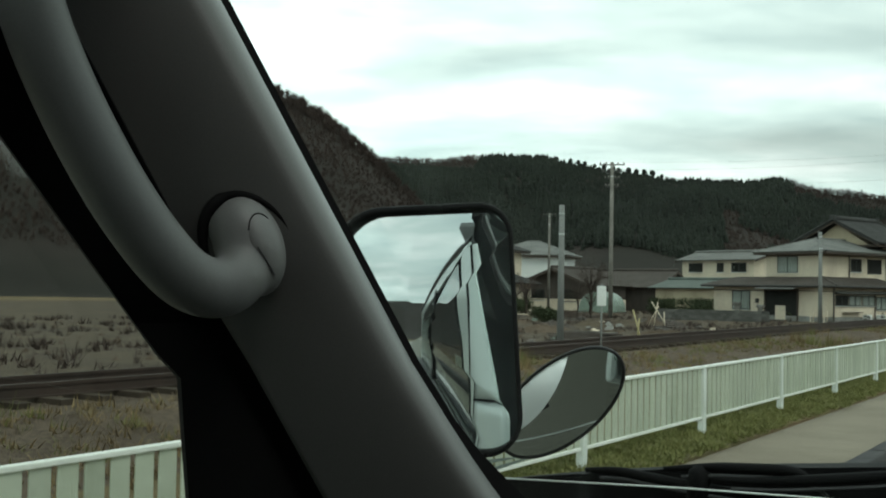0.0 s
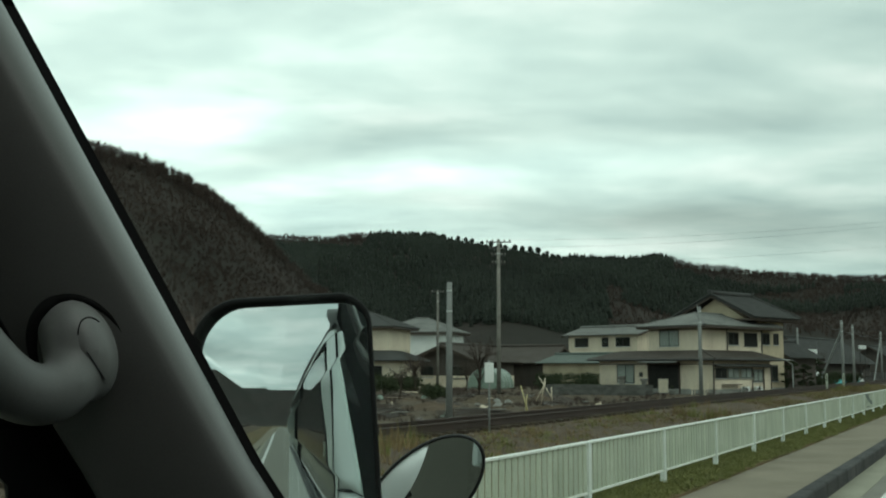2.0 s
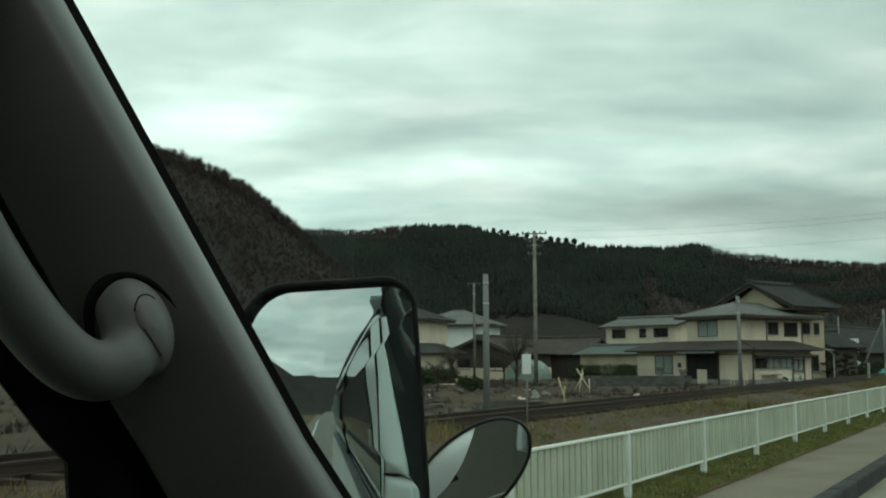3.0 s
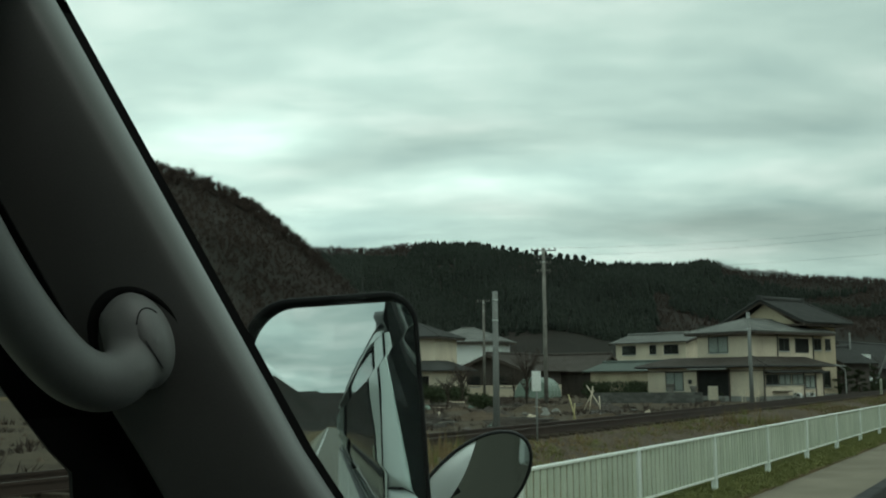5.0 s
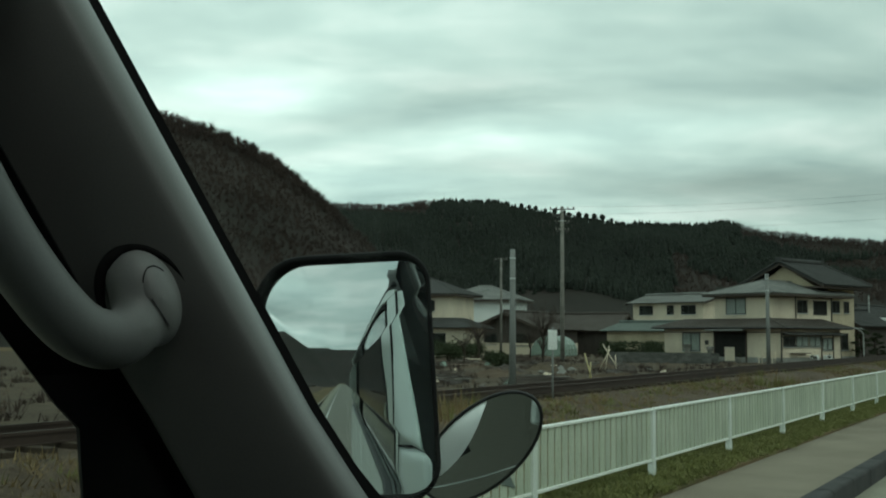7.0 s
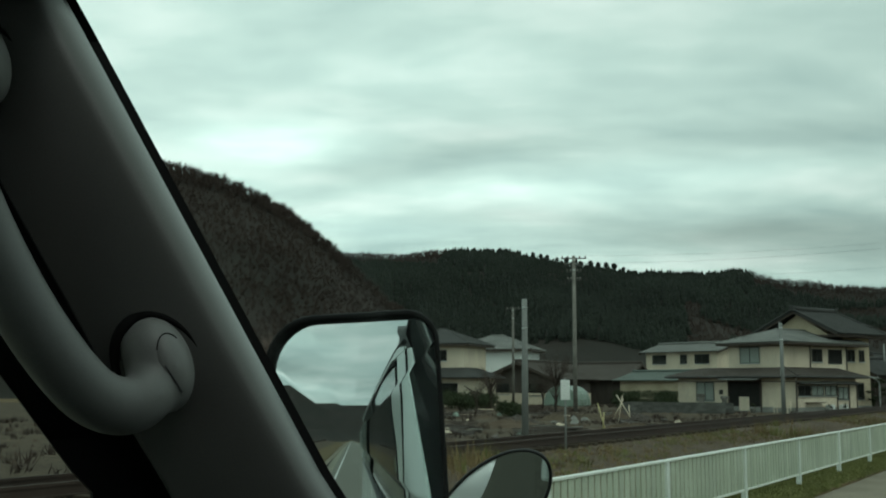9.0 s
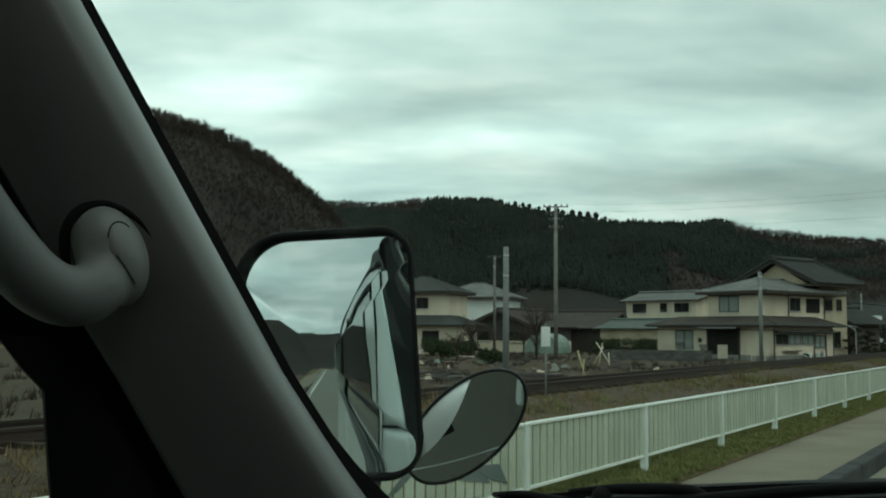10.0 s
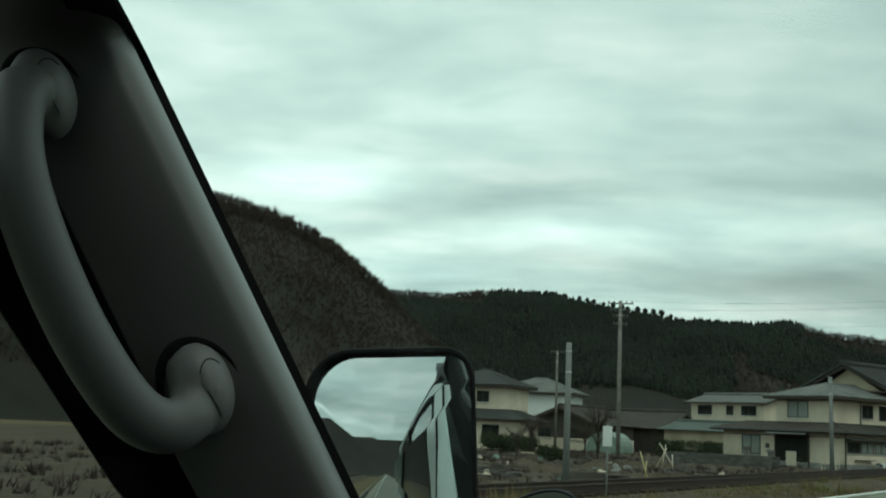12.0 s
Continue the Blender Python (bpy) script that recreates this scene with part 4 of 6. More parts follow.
    strip = [((X, y, z), f) for (y, z), f in zip(joint_edge, front_edge)]
    panel("outer_pillar", strip[:7], "white painted windscreen pillar")
    low = [(Vector(a) - Vector((0, 0, 0.004)), Vector(b) - Vector((0, 0, 0.004))) for a, b in strip[6:]]
    panel("corner_panel", low, "white painted corner panel below the pillar")
    part("panel_joint", tube(bmesh.new(), [(X - 0.001, 0.632, 1.488), (-0.563, 0.70, 1.497), (-0.549, 0.766, 1.507)], 0.0018, 6), "black", van)
    seam("door_joint", joint_edge, 0.006, "dark gap between door and pillar", 0.0006)
    pane_edge = [(0.375, 1.800), (0.42, 1.725), (0.47, 1.649), (0.551, 1.589), (0.585, 1.53), (0.598, 1.488), (0.588, 1.42), (0.565, 1.36)]
    post = [(y, z) for y, z in joint_edge[:9]]
    part("door_post", slab(bmesh.new(), [(X, y - 0.006, z) for y, z in post] + [(X, y, z) for y, z in pane_edge[::-1]], (0.005, 0, 0)), "paint", van, "white painted front edge of the door frame")
    part("door_post_lining", slab(bmesh.new(), [(X + 0.008, y - 0.004, z) for y, z in post] + [(X + 0.008, y - 0.012, z) for y, z in pane_edge[::-1]], (0.004, 0, 0)), "black", van, "black inner lining of the door post")
    roof_line = [(0.515, 1.800), (0.40, 1.822), (0.127, 1.852), (-0.43, 1.880), (-1.31, 1.878), (-2.64, 1.835)]
    pane_top = [(-2.64, 1.785), (-1.31, 1.820), (-0.66, 1.822), (-0.20, 1.828), (0.20, 1.815), (0.352, 1.800), (0.51, 1.786)]
    part("door_frame_top", slab(bmesh.new(), [(X - 0.001, y, z - 0.006) for y, z in roof_line] + [(X - 0.001, y, z) for y, z in pane_top], (0.005, 0, 0)), "paint", van, "white painted top of the door frame")
    # lower edge dropped, out of view, to keep sky light off the handle
    part("door_frame_lining", slab(bmesh.new(), [(X + 0.010, y, z - 0.008) for y, z in roof_line] + [(X + 0.010, y, min(z - 0.022, 1.742)) for y, z in pane_top], (0.004, 0, 0)), "black", van, "black inner lining of the door frame, lowered to block light")
    part("roof_rail", tube(bmesh.new(), smooth_path([(X - 0.003, y, z + 0.004) for y, z in roof_line], 5), 0.007, 10), "blackplastic", van, "dark roof drip moulding", smooth=True)
    seam("door_frame_rail", [(-0.74, 1.79), (-0.20, 1.817), (0.20, 1.805), (0.335, 1.790), (0.385, 1.722), (0.445, 1.646), (0.540, 1.586), (0.586, 1.48), (0.56, 1.37)], 0.010, "black window surround", 0.0008)
    part("fender", box(-0.585, -0.560, 0.56, 1.0, 0.55, 1.14, 0.012), "paint", van, "white front fender")
    part("door_skin", box(-0.590, -0.562, -0.74, 0.55, 0.55, 1.350, 0.01), "paint", van, "white painted door")
    part("sliding_door_skin", box(-0.590, -0.562, -2.65, -0.755, 0.55, 1.350, 0.01), "paint", van, "white painted sliding door")
    part("belt_moulding", box(-0.592, -0.575, -2.6, 0.52, 1.352, 1.366, 0.004), "blackplastic", van)
    part("outer_centre_pillar", box(-0.5735, -0.560, -0.85, -0.72, 1.36, 1.84), "black", van)
    part("door_glass", slab(bmesh.new(), [(-0.566, y, z) for y, z in ((0.562, 1.36), (0.596, 1.488), (0.548, 1.589), (0.457, 1.649), (0.350, 1.80), (-0.20, 1.826), (-0.70, 1.82), (-0.72, 1.36))], (0.003, 0, 0)), "doorglass", van, "clear door window")
    g = part("rear_side_glass", slab(bmesh.new(), [(-0.572, -0.87, 1.37), (-0.566, -0.87, 1.82), (-0.566, -2.6, 1.79), (-0.572, -2.6, 1.37)], (0.004, 0, 0)), "carglass", van, "dark rear window")
    g.visible_shadow = False
    part("right_skin", box(1.083, 1.105, -2.65, 1.0, 0.55, 1.60, 0.01), "paint", van, "white painted side of the van")
    part("rear_door", box(-0.565, 1.08, -2.69, -2.652, 0.5, 1.85, 0.01), "paint", van)
    part("under_body", box(-0.55, 1.07, -2.62, 1.18, 0.30, 0.448, 0.02), "black", van)
    for wx in (-0.545, 0.90):
        for wy in (-2.05, 0.62):
            wh = part("wheel", tube(bmesh.new(), [(wx - 0.005, wy, 0.30), (wx + 0.165, wy, 0.30)], 0.298, 28), "black", van, smooth=False)
            part("rim", tube(bmesh.new(), [(wx - 0.011, wy, 0.30), (wx + 0.172, wy, 0.30)], 0.17, 20), "alu", wh)
    # front: windscreen, cowl and wipers
    a, b = Vector((-0.555, 0.320, 2.0)), Vector((-0.548, 0.976, 1.30))
    w = Vector((1.60, 0.16, 0.0))
    g = part("windscreen", slab(bmesh.new(), [a, a + w, b + w, b], (0, 0.004, 0.002)), "screen", van, "clear windscreen")
    g.visible_shadow = False
    part("cowl", slab(bmesh.new(), [(-0.74, 1.15, 1.405), (-0.66, 1.15, 1.420), (-0.50, 1.15, 1.446), (-0.262, 1.15, 1.474), (1.0, 1.15, 1.60), (1.0, 1.15, 1.3), (-0.5, 1.15, 1.36), (-0.74, 1.15, 1.375)], (0, 0.12, -0.01)), "black", van, "black cowl panel under the windscreen")
    part("bonnet_edge", tube(bmesh.new(), [(-0.70, 1.085, 1.422), (-0.669, 1.085, 1.4245), (-0.462, 1.085, 1.4385), (-0.321, 1.085, 1.4455), (0.3, 1.085, 1.470), (1.0, 1.085, 1.50)], 0.0011, 8), "paint", van, "pale bright strip along the cowl", smooth=True)
    part("nose", box(-0.57, 1.07, 1.20, 1.35, 0.4, 1.33, 0.02), "paint", van, "white front panel")
    for pts in ([(-0.595, 1.13, 1.437), (-0.555, 1.13, 1.440), (-0.52, 1.128, 1.438), (-0.44, 1.126, 1.434), (-0.36, 1.124, 1.436)],
                [(-0.497, 1.128, 1.449), (-0.45, 1.128, 1.456), (-0.42, 1.126, 1.459), (-0.36, 1.126, 1.4625), (-0.338, 1.126, 1.456), (-0.318, 1.126, 1.440)],
                [(-0.44, 1.12, 1.4455), (-0.38, 1.12, 1.450), (-0.30, 1.12, 1.462), (-0.2, 1.12, 1.478), (0.1, 1.12, 1.515)]):
        path = smooth_path(pts, 4)
        wp = part("wiper", tube(bmesh.new(), path, 0.005, 8, taper=[0.0025 + 0.0035 * math.sin(math.pi * (k + 1) / (len(path) + 1)) for k in range(len(path))]), "black", van, "black wiper arm", smooth=True)
        part("wiper_blade", tube(bmesh.new(), [p + Vector((0.01, -0.004, -0.0075)) for p in path[1:-2]], 0.0022, 6), "blackplastic", wp)
    part("wiper_pivot", tube(bmesh.new(), [(-0.455, 1.13, 1.42), (-0.455, 1.126, 1.452), (-0.455, 1.126, 1.458)], 0.012, 12, taper=[0.016, 0.012, 0.005]), "black", van, smooth=True)
    return van


van = build_van()


def rounded_outline(x0, x1, y0, y1, radii, n=9):
    """Outline of a rectangle with its own radius at each corner: top right, top left, bottom left, bottom right."""
    tr, tl, bl, br = radii
    out = []
    for (cx, cy, r, a0) in ((x1 - tr, y1 - tr, tr, 0), (x0 + tl, y1 - tl, tl, 90), (x0 + bl, y0 + bl, bl, 180), (x1 - br, y0 + br, br, 270)):
        for k in range(n):
            a = radians(a0 + 90 * k / (n - 1))
            out.append((cx + r * math.cos(a), cy + r * math.sin(a)))
    return out


def door_mirror():
    """Tall convex mirror in a black housing, on a bracket at the door's corner."""
    O = Vector((-0.668, 0.899, 1.623))
    N = Vector((0.31546, -0.94866, 0.02303))
    U = Vector((-0.0353, 0.0125, 0.9993))
    S = Vector((0.9483, 0.3161, 0.0296))
    cx, cy, R = -0.004, -0.023, 1.3

    def at(a, b, d=0.0):
        return O + S * a + U * b + N * d

    outline = [(a - 0.045 * b * (a > 0), b - 0.035 * max(0.0, -a - 0.0)) for a, b in rounded_outline(-0.096, 0.0915, -0.142, 0.1045, (0.028, 0.048, 0.045, 0.036))]
    bm = bmesh.new()
    rings = []
    for s in (0.02, 0.15, 0.3, 0.45, 0.6, 0.75, 0.88, 1.0):
        ring = []
        for a, b in outline:
            x, y = cx + (a - cx) * s, cy + (b - cy) * s
            ring.append(bm.verts.new(at(x, y, -((x - cx) ** 2 + (y - cy) ** 2) / (2 * R))))
        rings.append(ring)
    n = len(outline)
    bm.faces.new(rings[0])
    for a, b in zip(rings, rings[1:]):
        for k in range(n):
            bm.faces.new((a[k], a[(k + 1) % n], b[(k + 1) % n], b[k]))
    m = thing("door_mirror", "tall convex door mirror in a black housing beside the window", "mirror", at=PARKED)
    part("mirror_glass", bm, "mirror", m, "silvered convex mirror glass", smooth=True)
    bm = bmesh.new()
    rings = []
    for grow, d in ((0.0, -0.016), (0.0005, 0.001), (0.0025, 0.0035), (0.0055, 0.002), (0.007, -0.004), (0.003, -0.014), (-0.012, -0.035), (-0.035, -0.05)):
        ring = []
        for k, (a, b) in enumerate(outline):
            p, q = outline[k - 1], outline[(k + 1) % n]
            nx, ny = q[1] - p[1], -(q[0] - p[0])
            ln = math.hypot(nx, ny) or 1
            g = grow * (1 - 0.35 * max(0.0, nx / ln) + 0.3 * max(0.0, ny / ln) + 0.5 * max(0.0, -nx / ln)) if grow > 0 else grow
            ring.append(bm.verts.new(at(a + nx / ln * g, b + ny / ln * g, d)))
        rings.append(ring)
    for a, b in zip(rings, rings[1:]):
        for k in range(n):
            bm.faces.new((a[k], a[(k + 1) % n], b[(k + 1) % n], b[k]))
    bm.faces.new(rings[-1])
    part("housing", bm, "black", m, "black plastic mirror housing", smooth=True)
    part("bracket", tube(bmesh.new(), [at(-0.06, -0.10, -0.05), at(-0.02, -0.2, -0.08), (-0.585, 0.80, 1.36)], 0.017, 10), "blackplastic", m, "black mirror bracket", smooth=True)


door_mirror()


def under_mirror():
    """Oval convex mirror turned down towards the wheel."""
    C = Vector((-0.5975, 1.0625, 1.5174))
    d = (C - Vector((-0.02, 0.0, 1.65))).normalized()
    r = Vector((-0.25, -0.12, -0.95)).normalized()
    N = (r - d).normalized()
    right = d.cross(Vector((0, 0, 1))).normalized()
    up = right.cross(d)
    A = right * math.cos(radians(40)) + up * math.sin(radians(40))
    B = up * math.cos(radians(40)) - right * math.sin(radians(40))
    m = thing("under_mirror", "small oval convex mirror with a black rim below the door mirror", "mirror", at=PARKED)
    bm = bmesh.new()
    rings = []
    n = 40
    a0, b0 = 0.082, 0.0435

    def on_face(u, w, lift=0.0):
        p = A * (a0 * u) + B * (b0 * w)
        # square to N, and an oval as seen from the seat
        k = -p.dot(N) / d.dot(N)
        return C + p + d * k + N * (0.0025 * (1 - u * u - w * w) + lift)

    for s in (0.05, 0.25, 0.45, 0.65, 0.82, 1.0):
        rings.append([bm.verts.new(on_face(s * math.cos(2 * math.pi * k / n), s * math.sin(2 * math.pi * k / n))) for k in range(n)])
    bm.faces.new(rings[0])
    for a, b in zip(rings, rings[1:]):
        for k in range(n):
            bm.faces.new((a[k], a[(k + 1) % n], b[(k + 1) % n], b[k]))
    edge = [v.co.copy() for v in rings[-1]]
    part("mirror_glass", bm, "dimmirror", m, "dim convex mirror glass", smooth=True)
    # white panel over one side of the glass, added for the body's reflection
    cover = bmesh.new()
    rows_ = []
    for k in range(17):
        t = k / 16
        e = Vector((math.cos(radians(58 + 104 * t)), math.sin(radians(58 + 104 * t)))) * 0.97
        q = Vector((0.5, 0.80)) * (1 - t) ** 2 + Vector((-0.22, -0.16)) * 2 * t * (1 - t) + Vector((-0.92, 0.30)) * t * t
        rows_.append([cover.verts.new(on_face(*e.lerp(q, u), 0.001) - d * (0.085 * u * math.sin(math.pi * t) ** 0.5)) for u in (0, 0.25, 0.5, 0.75, 1.0)])
    for a, b in zip(rows_, rows_[1:]):
        for k in range(4):
            cover.faces.new((a[k], a[k + 1], b[k + 1], b[k]))
    part("bracket_cover", cover, "paint", m, "white panel in place of the car body's reflection", smooth=True)
    part("rim", tube(bmesh.new(), edge + edge[:2], 0.0020, 8), "blackplastic", m, "black rubber rim", smooth=True)
    bm = bmesh.new()
    rings = []
    for s, dd in ((1.0, 0.001), (0.9, 0.010), (0.6, 0.018), (0.1, 0.02)):
        rings.append([bm.verts.new(C + (e - C) * s - N * dd) for e in edge])
    for a, b in zip(rings, rings[1:]):
        for k in range(n):
            bm.faces.new((a[k], a[(k + 1) % n], b[(k + 1) % n], b[k]))
    bm.faces.new(rings[-1])
    part("back_shell", bm, "blackplastic", m, smooth=True)
    part("stalk", tube(bmesh.new(), [C - N * 0.018, (-0.66, 0.99, 1.49), (-0.60, 0.82, 1.36), (-0.575, 0.72, 1.22)], 0.008, 8), "blackplastic", m, "black stalk", smooth=True)


under_mirror()

# ---- roadside fence ----
FENCE_X, POST_0, SPAN = -4.20, 12.40, 3.0


def fence_run():
    """White picket panels between posts, some of them carrying a leaping fish."""
    panel = thing("fence_panel", "white painted steel picket fence panel on the grass verge", "fence", "roadside fence panels")
    bm = box(-0.035, 0.035, -0.045, 0.045, -0.10, 0.69, 0.006)
    post = part("post", bm, "fence", panel)
    part("top_rail", box(-0.024, 0.024, 0.047, 2.953, 0.668, 0.70, 0.008), "railpaint", panel)
    part("bottom_rail", box(-0.018, 0.018, 0.047, 2.953, 0.105, 0.135, 0.005), "railpaint", panel)
    bm = box(-0.005, 0.005, -0.056, 0.056, 0.137, 0.666)
    first = part("picket", bm, "fencedull", panel)
    n = 20
    gap = (2.906 - 0.08) / (n - 1)
    first.location = (0, 0.047 + 0.04, 0)
    for k in range(1, n):
        share("picket", first.data, panel, Matrix.Translation((0, 0.047 + 0.04 + k * gap, 0)))
    return panel


panel0 = fence_run()
panel0.matrix_world = Matrix.Translation((FENCE_X, POST_0 - 3 * SPAN, 0.14))
fences = [panel0]
for k in list(range(-24, -3)) + list(range(-2, 9)) + list(range(10, 27)):
    y = POST_0 + k * SPAN if k < 9 else POST_0 + (k - 1) * SPAN + 3.8 - 0.0
    fences.append(copy_thing(panel0, Matrix.Translation((FENCE_X + (0.0 if k < 9 else 0.02), y, 0.14))))


def fish_motif(y):
    """Dark leaping fish cut from sheet, fixed to a panel."""
    m = thing("fish_panel", "dark grey leaping fish cut from sheet metal on the white fence", "fence ornament", "fish ornaments")
    body = [(0.10, 0.30), (0.45, 0.33), (0.9, 0.27), (1.35, 0.15), (1.75, 0.05), (2.0, -0.12), (1.6, -0.06), (1.2, 0.02), (0.8, 0.12), (0.5, 0.17), (0.3, 0.24)]
    part("body", slab(bmesh.new(), [(0.0, a, b) for a, b in body], (0.006, 0, 0)), "motif", m)
    for q in ([(1.0, 0.20), (1.5, 0.30), (1.75, 0.32), (1.3, 0.20)], [(0.85, 0.10), (0.6, -0.02), (0.45, -0.05), (0.7, 0.10)], [(1.7, 0.05), (2.15, 0.02), (2.3, -0.16), (1.95, -0.08)]):
        part("fin", slab(bmesh.new(), [(0.002, a, b) for a, b in q], (0.006, 0, 0)), "motif", m)
    for q in ([(0.3, -0.18), (0.9, -0.13), (1.6, -0.19), (0.9, -0.17)], [(0.7, -0.22), (1.2, -0.24), (1.9, -0.20), (1.2, -0.21)]):
        part("wave", slab(bmesh.new(), [(0.002, a, b) for a, b in q], (0.006, 0, 0)), "motif", m)
    m.matrix_world = Matrix.Translation((FENCE_X + 0.008, y + 0.35, 0.14 + 0.37))
    return m


for y in (POST_0 + 8 * SPAN, POST_0 - 3 * SPAN, POST_0 - 14 * SPAN, POST_0 + 18 * SPAN + 0.8):
    fish_motif(y)


def school_sign():
    s = thing("warning_sign", "orange-yellow diamond school crossing warning sign on a bent white pole", "road sign", at=Matrix.Translation((-4.38, 26.95, 0.0)))
    part("pole", tube(bmesh.new(), smooth_path([(0, 0, -0.15), (0, 0, 1.2), (0, 0, 2.45), (0.02, 0, 2.62), (0.22, 0.04, 2.87), (0.42, 0.08, 3.10), (0.46, 0.09, 3.22), (0.46, 0.09, 4.1)], 5), 0.045, 14), "white", s, "white painted bent steel pole", smooth=True)
    face = Vector((0.48, 0.02, 3.87))
    h = 0.47
    rad = Vector((0.93, 0.22, 0)).normalized()
    out = Vector((rad.y, -rad.x, 0))
    def pt(a, b, d=0.0):
        return face + rad * a + Vector((0, 0, b)) + out * d
    k = 0.05
    dia = [(0, h), (k, h - k), (h - k, k), (h, 0), (h - k, -k), (k, -h + k), (0, -h), (-k, -h + k), (-h + k, -k), (-h, 0), (-h + k, k), (-k, h - k)]
    plate = part("plate", slab(bmesh.new(), [pt(a, b) for a, b in dia], -out * 0.012), "signyellow", s, "orange-yellow diamond plate")
    rim = [(0, h - 0.035), (h - 0.035, 0), (0, -h + 0.035), (-h + 0.035, 0), (0, h - 0.035)]
    part("border", tube(bmesh.new(), [pt(a, b, 0.001) for a, b in rim], 0.006, 4), "signblack", plate)
    # two plain walking pictograms
    def fig(cx, cy, s_):
        b = bmesh.new()
        bmesh.ops.create_circle(b, cap_ends=True, segments=14, radius=1)
        for v in b.verts:
            v.co = pt(cx + v.co.x * 0.042 * s_, cy + 0.17 * s_ + v.co.y * 0.045 * s_, 0.004)
        for q in ([(-.05, .12), (.05, .12), (.075, -.07), (-.075, -.07)], [(-.055, -.07), (-.015, -.07), (-.06, -.22), (-.10, -.21)], [(.015, -.07), (.055, -.07), (.10, -.2), (.06, -.22)], [(.045, .10), (.12, .0), (.10, -.02), (.03, .05)], [(-.045, .10), (-.12, .01), (-.10, -.02), (-.03, .05)]):
            slab(b, [pt(cx + a * s_, cy + c * s_, 0.003) for a, c in q], out * 0.003)
        part("pictogram", b, "signblack", plate, "black walking pictogram")
    fig(-0.085, 0.03, 1.0)
    fig(0.10, -0.03, 0.85)
    sub = part("lower_plate", slab(bmesh.new(), [pt(a, b) for a, b in ((-0.21, -0.50), (0.21, -0.50), (0.21, -0.69), (-0.21, -0.69))], -out * 0.01), "white", s, "small white lower plate with unreadable lettering")
    for j in range(4):
        part("bar", slab(bmesh.new(), [pt(-0.15 + j * 0.08, -0.555, 0.002), pt(-0.095 + j * 0.08, -0.555, 0.002), pt(-0.095 + j * 0.08, -0.635, 0.002), pt(-0.15 + j * 0.08, -0.635, 0.002)], out * 0.003), "motif", sub)


school_sign()


def signal_post():
    s = thing("marker_post", "slim white post with a narrow white box on top", "post", at=Matrix.Translation((-5.3, 38.9, 0.0)))
    part("pole", tube(bmesh.new(), [(0, 0, -0.3), (0, 0, 1.45)], 0.04, 12), "white", s, smooth=True)
    part("box", box(-0.09, 0.09, -0.11, 0.11, 1.30, 2.0, 0.012), "white", s, "white sheet metal box")


signal_post()


def crossing_frame(x, y, w=0.75, z=1.05):
    s = thing("crossing_frame", "white tubular hoop beside the level crossing", "barrier", "crossing hoops", at=Matrix.Translation((x, y, -0.2)))
    part("hoop", tube(bmesh.new(), smooth_path([(0, 0, 0), (0, 0, z + 0.5), (0.02, 0.06, z + 0.66), (0.05, w * 0.5, z + 0.70), (0.02, w - 0.06, z + 0.66), (0, w, z + 0.5), (0, w, 0)], 4), 0.03, 8), "fencedull", s, smooth=True)
    part("crossbar", tube(bmesh.new(), [(0, 0, z + 0.05), (0, w, z + 0.05)], 0.028, 8), "fencedull", s)


for x, y, z in ((-11.7, 48.6, 0.78), (-11.3, 55.0, 0.78), (-6.3, 48.1, 0.98), (-6.5, 53.4, 0.98)):
    crossing_frame(x, y, 0.75, z)


def delineator(y):
    s = thing("delineator_post", "short cream marker post at the pavement edge", "post", "delineator posts", at=Matrix.Translation((-2.165, y, 0.20)))
    part("post", tube(bmesh.new(), [(0, 0, 0), (0, 0, 0.78), (0, 0, 0.80)], 0.045, 12, taper=[0.045, 0.045, 0.03]), "white", s, smooth=True)
    part("reflector", tube(bmesh.new(), [(0, 0, 0.64), (0, 0, 0.70)], 0.047, 12), "alu", s)


for y in (35.4, 73.5, -43.0):
    delineator(y)


# ---- poles and wires ----
def pole(x, y, top, r=0.15, label="round grey concrete utility pole", name="utility_pole", material="polecon"):
    p = thing(name, label, "utility pole", "utility poles", at=Matrix.Translation((x, y, 0)))
    part("shaft", tube(bmesh.new(), [(0, 0, -0.4), (0, 0, top * 0.5), (0, 0, top)], r, 14, taper=[r, r * 0.88, r * 0.76]), material, p, smooth=True)
    for z in (top - 0.35, top - 1.1):
        part("band", tube(bmesh.new(), [(0, 0, z), (0, 0, z + 0.06)], r * 0.86, 14), "alu", p)
    return p


def crossarms(p, zs, w, turn):
    for z in zs:
        a = part("crossarm", box(-w, w, -0.04, 0.04, z - 0.04, z + 0.04, 0.008), "frame", p, "dark steel crossarm")
        a.rotation_euler = (0, 0, turn)
        for k in (-0.9, -0.45, 0.45, 0.9):
            i = part("insulator", tube(bmesh.new(), [(k * w, 0, 0.04), (k * w, 0, 0.11), (k * w, 0, 0.20)], 0.05, 8, taper=[0.03, 0.06, 0.035]), "stone", a)
            i.location = (0, 0, z)


